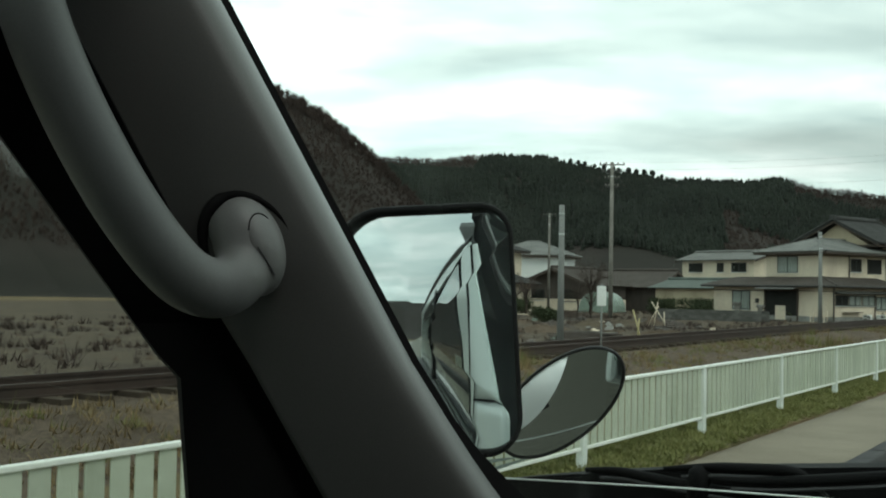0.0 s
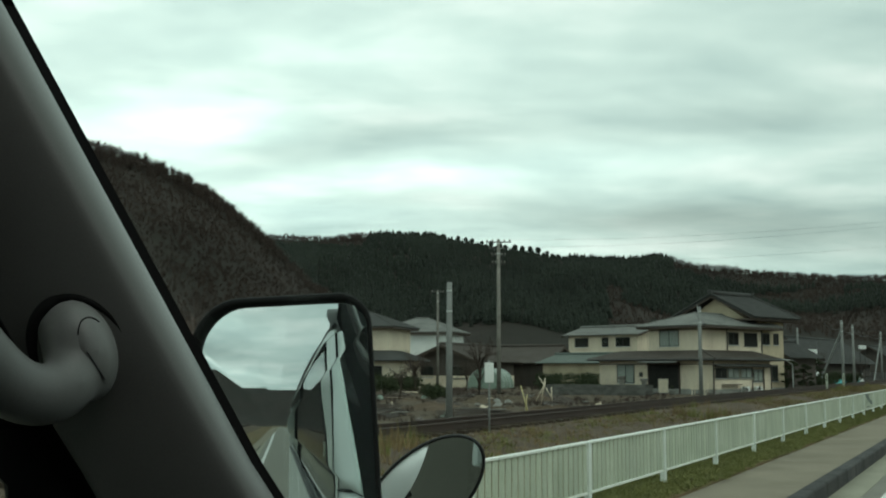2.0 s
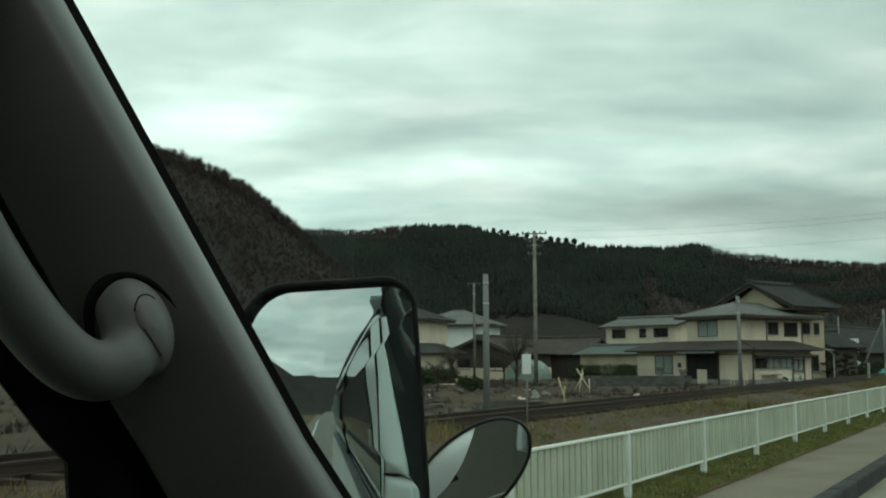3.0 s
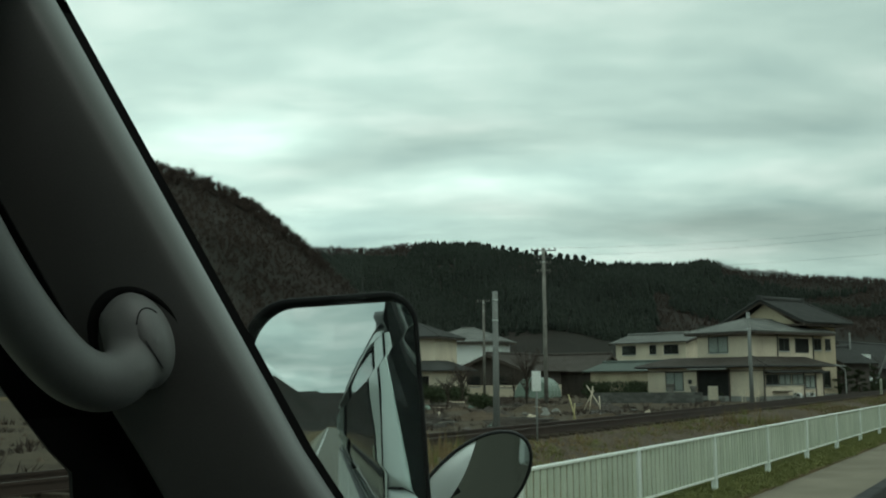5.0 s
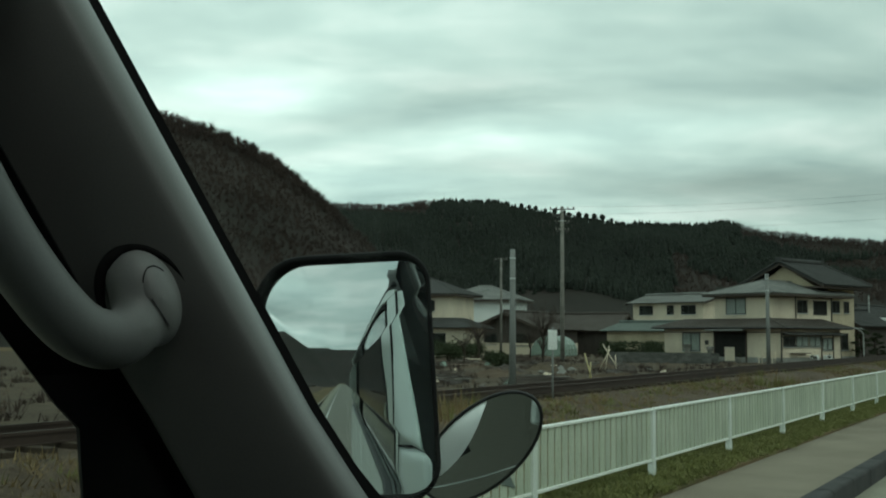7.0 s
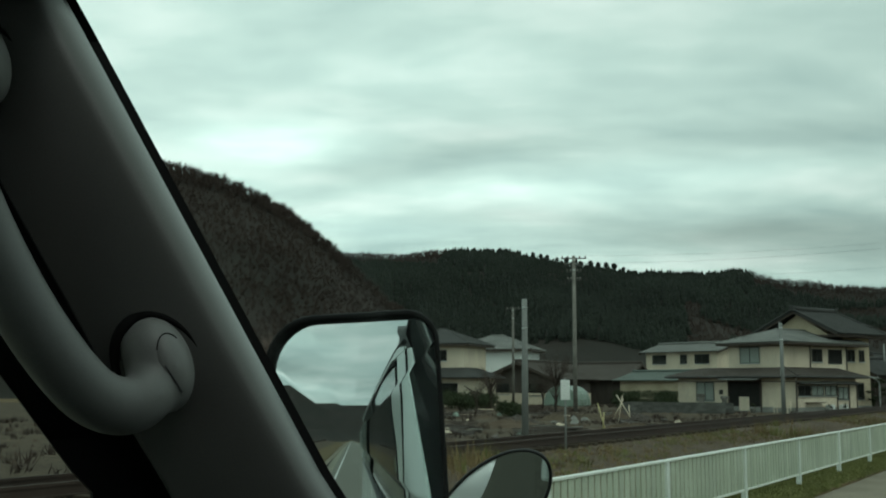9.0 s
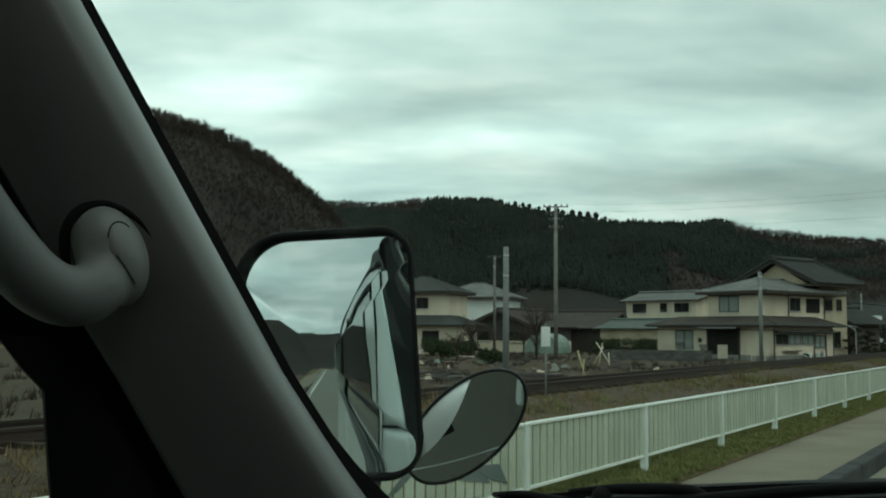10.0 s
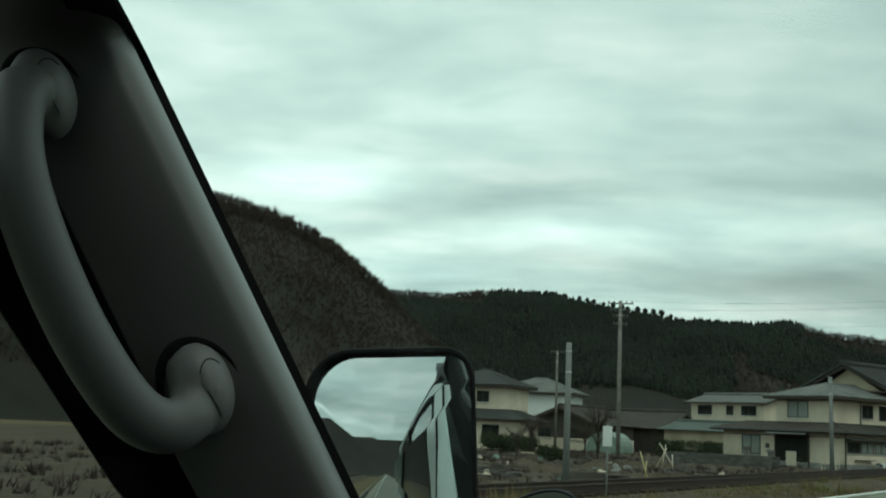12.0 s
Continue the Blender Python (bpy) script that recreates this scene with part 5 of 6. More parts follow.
# darker grey than the other poles: its backlit shade is put into the colour
tall = pole(-33.0, 36.0, 11.3, 0.17, "tall grey utility pole with four crossarms and insulators", material="stone")
for z, w in ((11.1, 0.95), (10.6, 0.76), (10.1, 0.56), (9.5, 0.50)):
    crossarms(tall, (z,), w, radians(25))
pole(-17.5, 34.2, 5.75, 0.14)
pole(-17.8, -1.0, 4.8, 0.13)
small = pole(-47.0, 52.4, 9.0, 0.14, "thin grey utility pole with a short crossarm behind the yard", material="stone")
crossarms(small, (8.8,), 0.6, radians(25))
pole(-17.7, -42.9, 5.3, 0.16)
st = pole(-13.3, 71.5, 6.3, 0.15, "grey utility pole with a slanting stay pole")
part("stay", tube(bmesh.new(), [(0.0, 0.0, 5.4), (-2.6, 1.0, -0.3)], 0.10, 10), "polecon", st, "slanting stay pole")
pole(-13.9, 85.1, 6.4, 0.15)
pf = pole(-14.8, 124.8, 7.0, 0.15, "grey utility pole with a slanting stay pole")
part("stay", tube(bmesh.new(), [(0.0, 0.0, 6.2), (-0.6, -5.5, -0.3)], 0.10, 10), "polecon", pf, "slanting stay pole")
for x, y, h in ((-24.0, 112.0, 7.2), (-20.0, 78.0, 6.5), (-12.5, 150.0, 7.0), (-30, 120, 6.8), (-16, 178, 7.5)):
    pole(x, y, h, 0.13)


def wire(points, sag, r=0.012, label="thin black overhead wire"):
    bm = bmesh.new()
    path = []
    for a, b in zip(points, points[1:]):
        path += sagging(a, b, sag)[(1 if path else 0):]
    tagged(part("overhead_wire", tube(bm, path, r, 5), "wire"), label, "wire", "overhead wires")


for dz, off, end in ((11.25, 0.8, 12.0), (10.75, -0.7, 11.5), (9.65, 0.45, 10.3)):
    wire([(-33.0 + off, 36.0, dz), (4.0 + off, 38.0 + off, end)], 0.7, 0.0045)
wire([(-13.3, 60.0, 5.6), (-13.3, 71.5, 5.6), (-13.9, 85.1, 5.75), (-14.3, 104, 5.8), (-14.8, 124.8, 6.2)], 0.35, 0.035, "thick black cable bundle between poles")
wire([(-13.3, 71.5, 6.0), (-13.9, 85.1, 6.1), (-14.8, 124.8, 6.6)], 0.5, 0.010)

# ---- houses ----
def window(parent, origin, along, w, h, out, panes=2, frame_w=0.06, backing="curtain", sill=True, name="window"):
    """A sliding window: dark frame proud of the wall, panes before a curtain sheet or a dark sheet for the unlit room.
    """
    a, o, z = Vector(along).normalized(), Vector(out).normalized(), Vector((0, 0, 1))
    p = Vector(origin)
    bm = bmesh.new()

    def rect(u0, u1, v0, v1, d0, d1):
        slab(bm, [p + a * u0 + z * v0 + o * d0, p + a * u1 + z * v0 + o * d0, p + a * u1 + z * v1 + o * d0, p + a * u0 + z * v1 + o * d0], o * (d1 - d0))
    f = frame_w
    rect(0, w, 0, f, -0.02, 0.05)
    rect(0, w, h - f, h, -0.02, 0.05)
    for k in range(panes + 1):
        u = (w - f) * k / panes
        rect(u, u + f, f, h - f, -0.02, 0.045)
    win = part(name, bm, "frame", parent, "dark framed sliding window")
    bm = bmesh.new()
    rect(0.02, w - 0.02, 0.02, h - 0.02, 0.004, 0.010)
    part("blind", bm, backing, win)
    for k in range(panes):
        bm = bmesh.new()
        u0 = (w - f) * k / panes + f
        rect(u0 + 0.002, (w - f) * (k + 1) / panes - 0.002, f + 0.002, h - f - 0.002, 0.022, 0.026)
        part("pane", bm, "pane", win)
    if sill:
        bm = bmesh.new()
        rect(-0.04, w + 0.04, -0.05, -0.004, 0.0, 0.09)
        part("sill", bm, "alu", win)
    return win


def roof_plane(pts, material, parent, name="roof_slope", thick=0.09, ribs=0.30, rib_h=0.035, label="", down=None):
    """A sloping roof face (eave left, eave right, top right, top left) with raised ribs running up it."""
    P = [Vector(p) for p in pts]
    n = (P[1] - P[0]).cross(P[3] - P[0]).normalized()
    if n.z < 0:
        n = -n
    bm = bmesh.new()
    slab(bm, P, -n * thick)
    ob = part(name, bm, material, parent, label)
    bm = bmesh.new()
    e = P[1] - P[0]
    L = e.length
    e.normalize()
    up = (P[3] - P[0]) - e * (P[3] - P[0]).dot(e)
    H = up.length
    up.normalize()
    xl, xr = (P[3] - P[0]).dot(e), (P[2] - P[0]).dot(e)
    k = ribs * 0.5
    while k < L:
        t = 1.0
        if k < xl:
            t = k / xl
        elif k > xr:
            t = (L - k) / max(1e-6, L - xr)
        t = max(0.0, min(1.0, t))
        if t * H > 0.15:
            w = ribs * 0.22
            a = P[0] + e * k
            q = [a - e * w - up * 0.01, a + e * w - up * 0.01, a + e * w * 0.4 + n * rib_h - up * 0.01, a - e * w * 0.4 + n * rib_h - up * 0.01]
            slab(bm, q, up * (t * H - 0.02))
        k += ribs
    if len(bm.faces):
        part("roof_rib", bm, material, ob)
    else:
        bm.free()
    return ob


def ridge_cap(a, b, parent, material="tile", r=0.13, ends=True):
    a, b = Vector(a), Vector(b)
    cap = part("ridge_cap", tube(bmesh.new(), [a, a.lerp(b, 0.5), b], r, 10, flat=1.25), material, parent, smooth=True)
    if ends:
        for e in (a, b):
            bm = bmesh.new()
            bx(bm, e.x - r * 0.9, e.x + r * 0.9, e.y - r * 1.2, e.y + r * 1.2, e.z - r * 1.2, e.z + r * 1.35, 0.04)
            part("ridge_end_tile", bm, material, cap)
    return cap


def wall_box(x0, x1, y0, y1, z0, z1, material, parent, name="wall", label="", bands=()):
    w = part(name, box(x0, x1, y0, y1, z0, z1), material, parent, label)
    for z in bands:
        part("band", box(x0 - 0.025, x1 + 0.025, y0 - 0.025, y1 + 0.025, z - 0.03, z + 0.03), "timber", w)
    return w


def hip_roof(parent, x0, x1, y0, y1, z_eave, z_top, ridge0, ridge1, material, ribs=0.3):
    """Hip roof over a rectangle; the ridge runs along local x from ridge0 to ridge1 at the middle of y."""
    ym = (y0 + y1) / 2
    A, B, C, D = (x0, y0, z_eave), (x1, y0, z_eave), (x1, y1, z_eave), (x0, y1, z_eave)
    r0, r1 = (ridge0, ym, z_top), (ridge1, ym, z_top)
    roof_plane([A, B, r1, r0], material, parent, ribs=ribs)
    roof_plane([C, D, r0, r1], material, parent, ribs=ribs)
    if ridge0 > x0 + 0.05:
        roof_plane([D, A, r0, (r0[0], r0[1] + 0.001, r0[2])], material, parent, ribs=ribs)
    if ridge1 < x1 - 0.05:
        roof_plane([B, C, r1, (r1[0], r1[1] + 0.001, r1[2])], material, parent, ribs=ribs)
    ridge_cap(r0, r1, parent, material, 0.09, ends=False)
    for c, r in ((A, r0), (D, r0), (B, r1), (C, r1)):
        part("hip_cap", tube(bmesh.new(), [c, r], 0.06, 8), material, parent)
    part("eave_board", box(x0 + 0.06, x1 - 0.06, y0 + 0.06, y1 - 0.06, z_eave - 0.22, z_eave - 0.095), "timber", parent)


def cream_house():
    """Large two-storey cream house: low front wing with a skirt roof, upper floor, and a tiled main block behind."""
    G = -0.28
    h = thing("cream_house", "two-storey cream plastered house with dark tiled roofs beside the railway", "house",
              at=Matrix.LocRotScale((-18.7, 42.5, G), Euler((0, 0, radians(68.6))), None))
    dz = -G
    E = 2.45 + dz
    # ground floor
    wall_box(0, 7.6, 0, 10.9, 0, E - 0.05, "plasterwhite", h, "ground_floor_wall", "cream plaster ground floor wall", bands=(E - 0.46,))
    part("plinth", box(-0.03, 7.63, -0.03, 10.93, 0, 0.42), "concrete", h)
    # skirt roof round the upper floor
    U0 = (1.4, 1.9)
    top = 3.05 + dz
    ev = E - 0.05
    roof_plane([(-0.75, 11.6, ev), (-0.75, -0.75, ev), (1.4, 1.9, top), (1.4, 9.8, top)], "tilebrown", h, "skirt_roof", ribs=0.27, label="dark tiled skirt roof")
    roof_plane([(-0.75, -0.75, ev), (8.2, -0.75, ev), (8.2, 1.9, top), (1.4, 1.9, top)], "tilebrown", h, "skirt_roof", ribs=0.27, label="dark tiled skirt roof")
    roof_plane([(5.0, 11.6, ev), (-0.75, 11.6, ev), (1.4, 9.8, top), (5.0, 9.8, top)], "tile", h, "skirt_roof", ribs=0.27)
    part("hip_cap", tube(bmesh.new(), [(-0.75, -0.75, ev + 0.03), (1.4, 1.9, top + 0.03)], 0.07, 8), "tilebrown", h)
    part("flat_top", box(1.4, 5.0, 6.9, 9.85, top - 0.12, top - 0.01), "tile", h)
    part("gutter", tube(bmesh.new(), [(-0.80, 11.6, ev - 0.07), (-0.80, -0.80, ev - 0.07), (8.2, -0.80, ev - 0.07)], 0.055, 8), "frame", h, "dark rain gutter")
    part("soffit", box(-0.7, 8.1, -0.7, 11.5, ev - 0.17, ev - 0.10), "timber", h)
    # upper floor of the front wing
    UE = 4.95 + dz
    wall_box(1.4, 9.45, 1.9, 6.95, E, UE, "plasterwhite", h, "upper_wall", "cream plaster upper wall", bands=(UE - 0.28,))
    hip_roof(h, 0.65, 11.4, 1.0, 7.7, UE + 0.02, 6.05 + dz, 3.9, 11.4, "metalroof", ribs=0.42)
    # main block
    ME = 5.75 + dz
    wall_box(9.45, 13.1, 2.15, 8.2, 0, ME, "plaster", h, "main_wall", "ochre cream plaster wall", bands=(ME - 0.25,))
    part("plinth", box(9.42, 13.13, 2.12, 8.23, 0, 0.42), "concrete", h)
    ym, rt = 5.0, 7.75 + dz
    e0, e1, y0, y1 = 7.1, 14.1, 1.05, 9.2
    gz = ME + 0.05
    roof_plane([(e0, y0, gz), (e1, y0, gz), (12.9, ym, rt), (7.1, ym, rt)], "tile", h, "main_roof", thick=0.14, ribs=0.27, label="dark tiled main roof")
    roof_plane([(e1, y1, gz), (e0, y1, gz), (7.1, ym, rt), (12.9, ym, rt)], "tile", h, "main_roof", thick=0.14, ribs=0.27, label="dark tiled main roof")
    roof_plane([(e1, y0, gz), (e1, y1, gz), (12.9, ym + 0.001, rt), (12.9, ym, rt)], "tile", h, "main_roof", thick=0.14, ribs=0.27)
    ridge_cap((7.05, ym, rt + 0.10), (12.95, ym, rt + 0.10), h, "tile", 0.17)
    part("gable_wall", slab(bmesh.new(), [(7.75, 2.3, gz - 0.1), (7.75, 7.9, gz - 0.1), (7.75, ym, rt - 0.35)], (0.6, 0, 0)), "plaster", h, "cream gable wall")
    for s in (1, -1):
        yy = y0 if s == 1 else y1
        part("barge_board", slab(bmesh.new(), [(7.14, yy, gz - 0.04), (7.14, yy, gz - 0.28), (7.14, ym, rt - 0.30), (7.14, ym, rt - 0.06)], (0.07, 0, 0)), "timber", h)
        part("verge_tile", tube(bmesh.new(), [(7.1, yy, gz + 0.05), (7.1, ym, rt + 0.05)], 0.09, 8), "tile", h)
    for yy in (y0, y1):
        part("hip_cap", tube(bmesh.new(), [(e1, yy, gz + 0.04), (12.9, ym, rt + 0.06)], 0.09, 8), "tile", h)
    part("eave_board", box(7.3, 13.9, 1.25, 9.0, gz - 0.30, gz - 0.15), "timber", h)
    # windows: side that faces down the road
    L, R_ = (0, -1, 0), (1, 0, 0)
    window(h, (0, 9.05, 0.78 + 0.0), (0, -1, 0), 1.75, 1.45, (-1, 0, 0))
    window(h, (1.4, 5.87, 3.38 + dz), (0, -1, 0), 1.85, 1.24, (-1, 0, 0))
    # entrance as a flat dark sheet, its shade put into the colour
    ent = part("entrance", box(-0.02, 0.0, 3.0, 5.85, 0.05, 2.35), "roomshade", h, "dark sheet for the shade of the open entrance")
    for y in (2.92, 5.85):
        part("door_post", box(-0.10, 0.02, y, y + 0.10, 0.05, 2.4), "timber", ent)
    part("lintel", box(-0.10, 0.02, 2.92, 5.95, 2.3, 2.42), "timber", ent)
    part("white_door", box(-0.06, -0.022, 4.05, 4.95, 0.1, 1.15), "plasterwhite", ent)
    part("canopy", slab(bmesh.new(), [(-1.1, 2.6, 2.36), (-1.1, 6.1, 2.36), (0, 6.1, 2.62), (0, 2.6, 2.62)], (0, 0, 0.06)), "metalroof", ent, "small entrance canopy")
    lamp = part("wall_box", box(-0.12, -0.002, 6.5, 6.75, 1.3, 1.65), "frame", h)
    # windows: side that faces the road
    long = [(0.25, 1.5, 2), (1.85, 1.5, 2), (3.5, 1.5, 2)]
    for a, w, n in long:
        window(h, (a, 0, 1.22), (1, 0, 0), w, 0.78, (0, -1, 0), panes=n, backing="curtain" if a > 1 else "roomshade")
    part("shutter_box", box(0.2, 7.6, -0.16, -0.002, 2.05, 2.25, 0.02), "frame", h)
    part("canopy", slab(bmesh.new(), [(-0.1, -0.62, 2.12), (7.4, -0.62, 2.12), (7.4, -0.17, 2.26), (-0.1, -0.17, 2.26)], (0, 0, 0.03)), "metalroof", h, "shallow metal window canopy")
    window(h, (5.2, 0, 0.95), (1, 0, 0), 1.3, 0.95, (0, -1, 0), panes=2)
    part("door", box(6.7, 7.5, -0.05, -0.002, 0.1, 2.0), "plasterwhite", h, "pale panelled side door")
    for a in (0.06, 5.05, 6.6, 7.6):
        part("corner_post", box(a - 0.05, a + 0.05, -0.05, -0.002, 0.1, 2.2), "timber", h)
    part("drainpipe", tube(bmesh.new(), [(-0.06, -0.07, 0.1), (-0.06, -0.07, 2.3), (-0.5, -0.5, 2.6)], 0.04, 8), "frame", h)
    part("bench_board", box(1.0, 3.1, -0.35, -0.06, 0.72, 0.78), "timber", h)
    window(h, (4.85, 1.9, 3.5 + dz), (1, 0, 0), 1.35, 1.0, (0, -1, 0), panes=2, backing="roomshade")
    # flat panel on the wall; the recess's shade is in its dark colour
    balcony = part("balcony_opening", box(7.05, 8.75, 1.885, 1.897, 3.42 + dz, 4.5 + dz), "roomshade", h, "dark sheet for the shade of the upstairs recess")
    for a in (7.0, 8.75):
        part("jamb", box(a, a + 0.05, 1.84, 1.897, 3.38 + dz, 4.55 + dz), "frame", balcony)
    part("rail", box(7.05, 8.75, 1.84, 1.88, 3.38 + dz, 3.46 + dz), "frame", balcony)
    for a in (4.6, 9.40):
        part("drainpipe", tube(bmesh.new(), [(a, 1.83, 2.9 + dz), (a, 1.83, UE - 0.1)], 0.045, 8), "frame", h)
    for a, w in ((9.95, 1.05), (11.6, 0.75)):
        window(h, (a, 2.15, 3.6 + dz), (1, 0, 0), w, 0.95, (0, -1, 0), panes=2, backing="roomshade")
    window(h, (10.3, 2.15, 0.9), (1, 0, 0), 1.8, 1.35, (0, -1, 0), panes=2, backing="roomshade")
    # lean-to porch with a curved post
    part("porch_roof", slab(bmesh.new(), [(7.7, -0.7, 2.55), (9.9, -0.7, 2.55), (9.9, 2.1, 2.95), (7.7, 2.1, 2.95)], (0, 0, 0.06)), "metalroof", h)
    part("porch_post", tube(bmesh.new(), smooth_path([(9.8, -0.6, 0), (9.8, -0.6, 2.0), (9.6, -0.6, 2.35), (9.0, -0.6, 2.55)], 5), 0.05, 8), "alu", h)
    # antenna on the roof
    part("aerial", tube(bmesh.new(), [(4.4, 4.4, 6.0 + dz), (4.4, 4.4, 6.7 + dz)], 0.02, 6), "alu", h)
    return h


cream_house()


def gable_house(name, label, x, y, turn, w, d, eave, top, wall="plasterbrown", roof="tile", over=0.6, low_wall=None, windows=(), group=""):
    """Gabled building: local x along the ridge from 0 to w, local y across from 0 to d."""
    h = thing(name, label, "house", group, at=Matrix.LocRotScale((x, y, -0.28), Euler((0, 0, radians(turn))), None))
    dz = 0.28
    e, t = eave + dz, top + dz
    wall_box(0, w, 0, d, 0, e, wall, h)
    if low_wall:
        part("lower_boarding", box(-0.04, w + 0.04, -0.04, d + 0.04, 0, e * 0.42), low_wall, h)
    for a in (0, w - 0.12):
        part("gable_wall", slab(bmesh.new(), [(a, 0, e), (a, d, e), (a, d / 2, t - 0.12)], (0.12, 0, 0)), wall, h)
    ym = d / 2
    sl = (t - e) / ym
    ez = e - over * sl
    roof_plane([(-over, -over, ez), (w + over, -over, ez), (w + over, ym, t), (-over, ym, t)], roof, h, ribs=0.3)
    roof_plane([(w + over, d + over, ez), (-over, d + over, ez), (-over, ym, t), (w + over, ym, t)], roof, h, ribs=0.3)
    ridge_cap((-over, ym, t + 0.08), (w + over, ym, t + 0.08), h, roof, 0.13, ends=roof == "tile")
    for yy in (-over, d + over):
        for a in (-over, w + over - 0.06):
            part("barge_board", slab(bmesh.new(), [(a, yy, ez - 0.1), (a, yy, ez - 0.28), (a, ym, t - 0.30), (a, ym, t - 0.1)], (0.06, 0, 0)), "timber", h)
    for side, u, z, ww, hh in windows:
        if side == "front":
            window(h, (u, 0, z), (1, 0, 0), ww, hh, (0, -1, 0), panes=2, backing="roomshade")
        elif side == "end":
            window(h, (0, d - u, z), (0, -1, 0), ww, hh, (-1, 0, 0), panes=2, backing="roomshade")
        else:
            window(h, (w, u, z), (0, 1, 0), ww, hh, (1, 0, 0), panes=2, backing="roomshade")
    return h


def hip_house(name, label, x, y, turn, w, d, eave, top, wall="plasterwhite", roof="tile", skirt=None, windows=()):
    h = thing(name, label, "house", at=Matrix.LocRotScale((x, y, -0.28), Euler((0, 0, radians(turn))), None))
    dz = 0.28
    wall_box(0, w, 0, d, 0, eave + dz, wall, h)
    hip_roof(h, -0.7, w + 0.7, -0.7, d + 0.7, eave + dz, top + dz, d / 2, w - d / 2 if w > d else d / 2 + 0.01, roof)
    if skirt:
        s = skirt
        wall_box(-2.0, w + 2.0, -2.0, d * 0.5, 0, s - 0.35, wall, h, "low_wing")
        roof_plane([(-2.8, -2.8, s - 0.3), (w + 2.8, -2.8, s - 0.3), (w + 0.2, -0.003, s + 0.6), (-0.2, -0.003, s + 0.6)], roof, h, "skirt_roof")
        roof_plane([(-2.8, d * 0.6, s - 0.3), (-2.8, -2.8, s - 0.3), (-0.003, -0.003, s + 0.6), (-0.003, d * 0.6, s + 0.6)], roof, h, "skirt_roof")
        roof_plane([(w + 2.8, -2.8, s - 0.3), (w + 2.8, d * 0.6, s - 0.3), (w + 0.003, d * 0.6, s + 0.6), (w + 0.003, -0.003, s + 0.6)], roof, h, "skirt_roof")
    for side, u, z, ww, hh in windows:
        if side == "front":
            window(h, (u, 0, z), (1, 0, 0), ww, hh, (0, -1, 0), panes=2, backing="roomshade")
        elif side == "wing":
            window(h, (u, -2.0, z), (1, 0, 0), ww, hh, (0, -1, 0), panes=2, backing="roomshade")
        else:
            window(h, (0, d - u, z), (0, -1, 0), ww, hh, (-1, 0, 0), panes=2, backing="roomshade")
    return h


gable_house("storehouse", "ochre plastered storehouse with a dark tiled gable roof", -22.6, 89.8, 88, 7.5, 6.0, 3.9, 5.2, "plasterbrown", "tile", 0.7, None, [("end", 2.4, 1.0, 1.6, 1.2)])
gable_house("plastered_barn", "ochre and white plastered barn with a tiled gable roof", -25.6, 98.5, 86, 8.0, 6.0, 3.7, 5.1, "plasterbrown", "tile", 0.7, "plasterwhite", [("end", 2.2, 2.4, 1.4, 0.8)])
gable_house("white_house", "long two-storey white house with a flat grey roof", -43.3, 77.0, -18, 9.4, 6.0, 5.5, 6.3, "plasterwhite", "metalroof", 0.6, None, [("front", 0.9, 4.3, 1.9, 1.0), ("front", 4.7, 4.3, 0.9, 1.0), ("front", 6.6, 4.3, 1.9, 1.0)])
gable_house("low_annex", "low ochre outbuilding with a dull green metal roof", -41.5, 65.0, -18, 9.0, 5.5, 2.35, 3.05, "plaster", "greenroof", 0.6, None, [])
gable_house("dark_house", "large dark timber farmhouse with a broad tiled roof", -22.8, 124.0, 82, 27.0, 9.5, 3.1, 6.3, "darkwood", "tile", 1.0, None, [("front", 20.0, 1.2, 2.2, 1.0)])
gable_house("red_shed", "long low shed with a dull red wall and dark roof", -31.0, 110.5, 84, 9.0, 5.0, 2.3, 3.5, "redwall", "tile", 0.5)
hip_house("hipped_house", "two-storey cream house with dark hipped roof and low skirt roof", -55.0, 44.9, 11, 6.5, 6.0, 5.4, 6.9, "plasterwhite", "tile", 2.9, [("front", 3.6, 4.1, 1.2, 1.0), ("wing", 1.0, 0.9, 1.8, 1.2), ("wing", 5.0, 0.9, 1.6, 1.2)])
hip_house("white_hipped_house", "white two-storey house with a hipped grey roof", -59.4, 62.0, 15, 8.0, 6.5, 5.5, 7.1, "white", "metalroof", None, [("front", 1.2, 4.2, 1.4, 1.0)])
gable_house("blue_roofed_shed", "weathered shed with a bright blue sheet roof", -46.0, 17.0, 20, 6.5, 4.0, 1.7, 2.4, "darkwood", "blue", 0.4)
gable_house("small_house", "small dark roofed cottage with plastered walls", -45.15, 57.2, 84, 7.0, 8.0, 2.5, 4.0, "darkwood", "tilebrown", 0.6, "plasterwhite", [("end", 1.2, 1.0, 1.6, 1.1), ("end", 4.6, 0.9, 2.2, 1.2)])
gable_house("long_shed", "long low dark timber shed with a tiled roof", -51.3, 67.6, -6, 9.6, 6.0, 2.5, 4.0, "darkwood", "tilebrown", 0.6)
gable_house("garden_shed", "low dark tiled annex beside the cream house", -15.9, 57.2, 70, 4.6, 4.5, 2.9, 4.0, "darkwood", "tile", 0.6, None, [("end", 1.5, 1.0, 1.6, 1.1)])
gable_house("far_barn", "distant dark barn roof", -17.0, 170.0, 82, 12.0, 8.0, 3.4, 5.8, "darkwood", "tile", 0.8)
gable_house("far_white_house", "distant house with a metal roof", -36.0, 150.0, 80, 12.0, 8.0, 4.5, 6.6, "plasterwhite", "metalroof", 0.8)

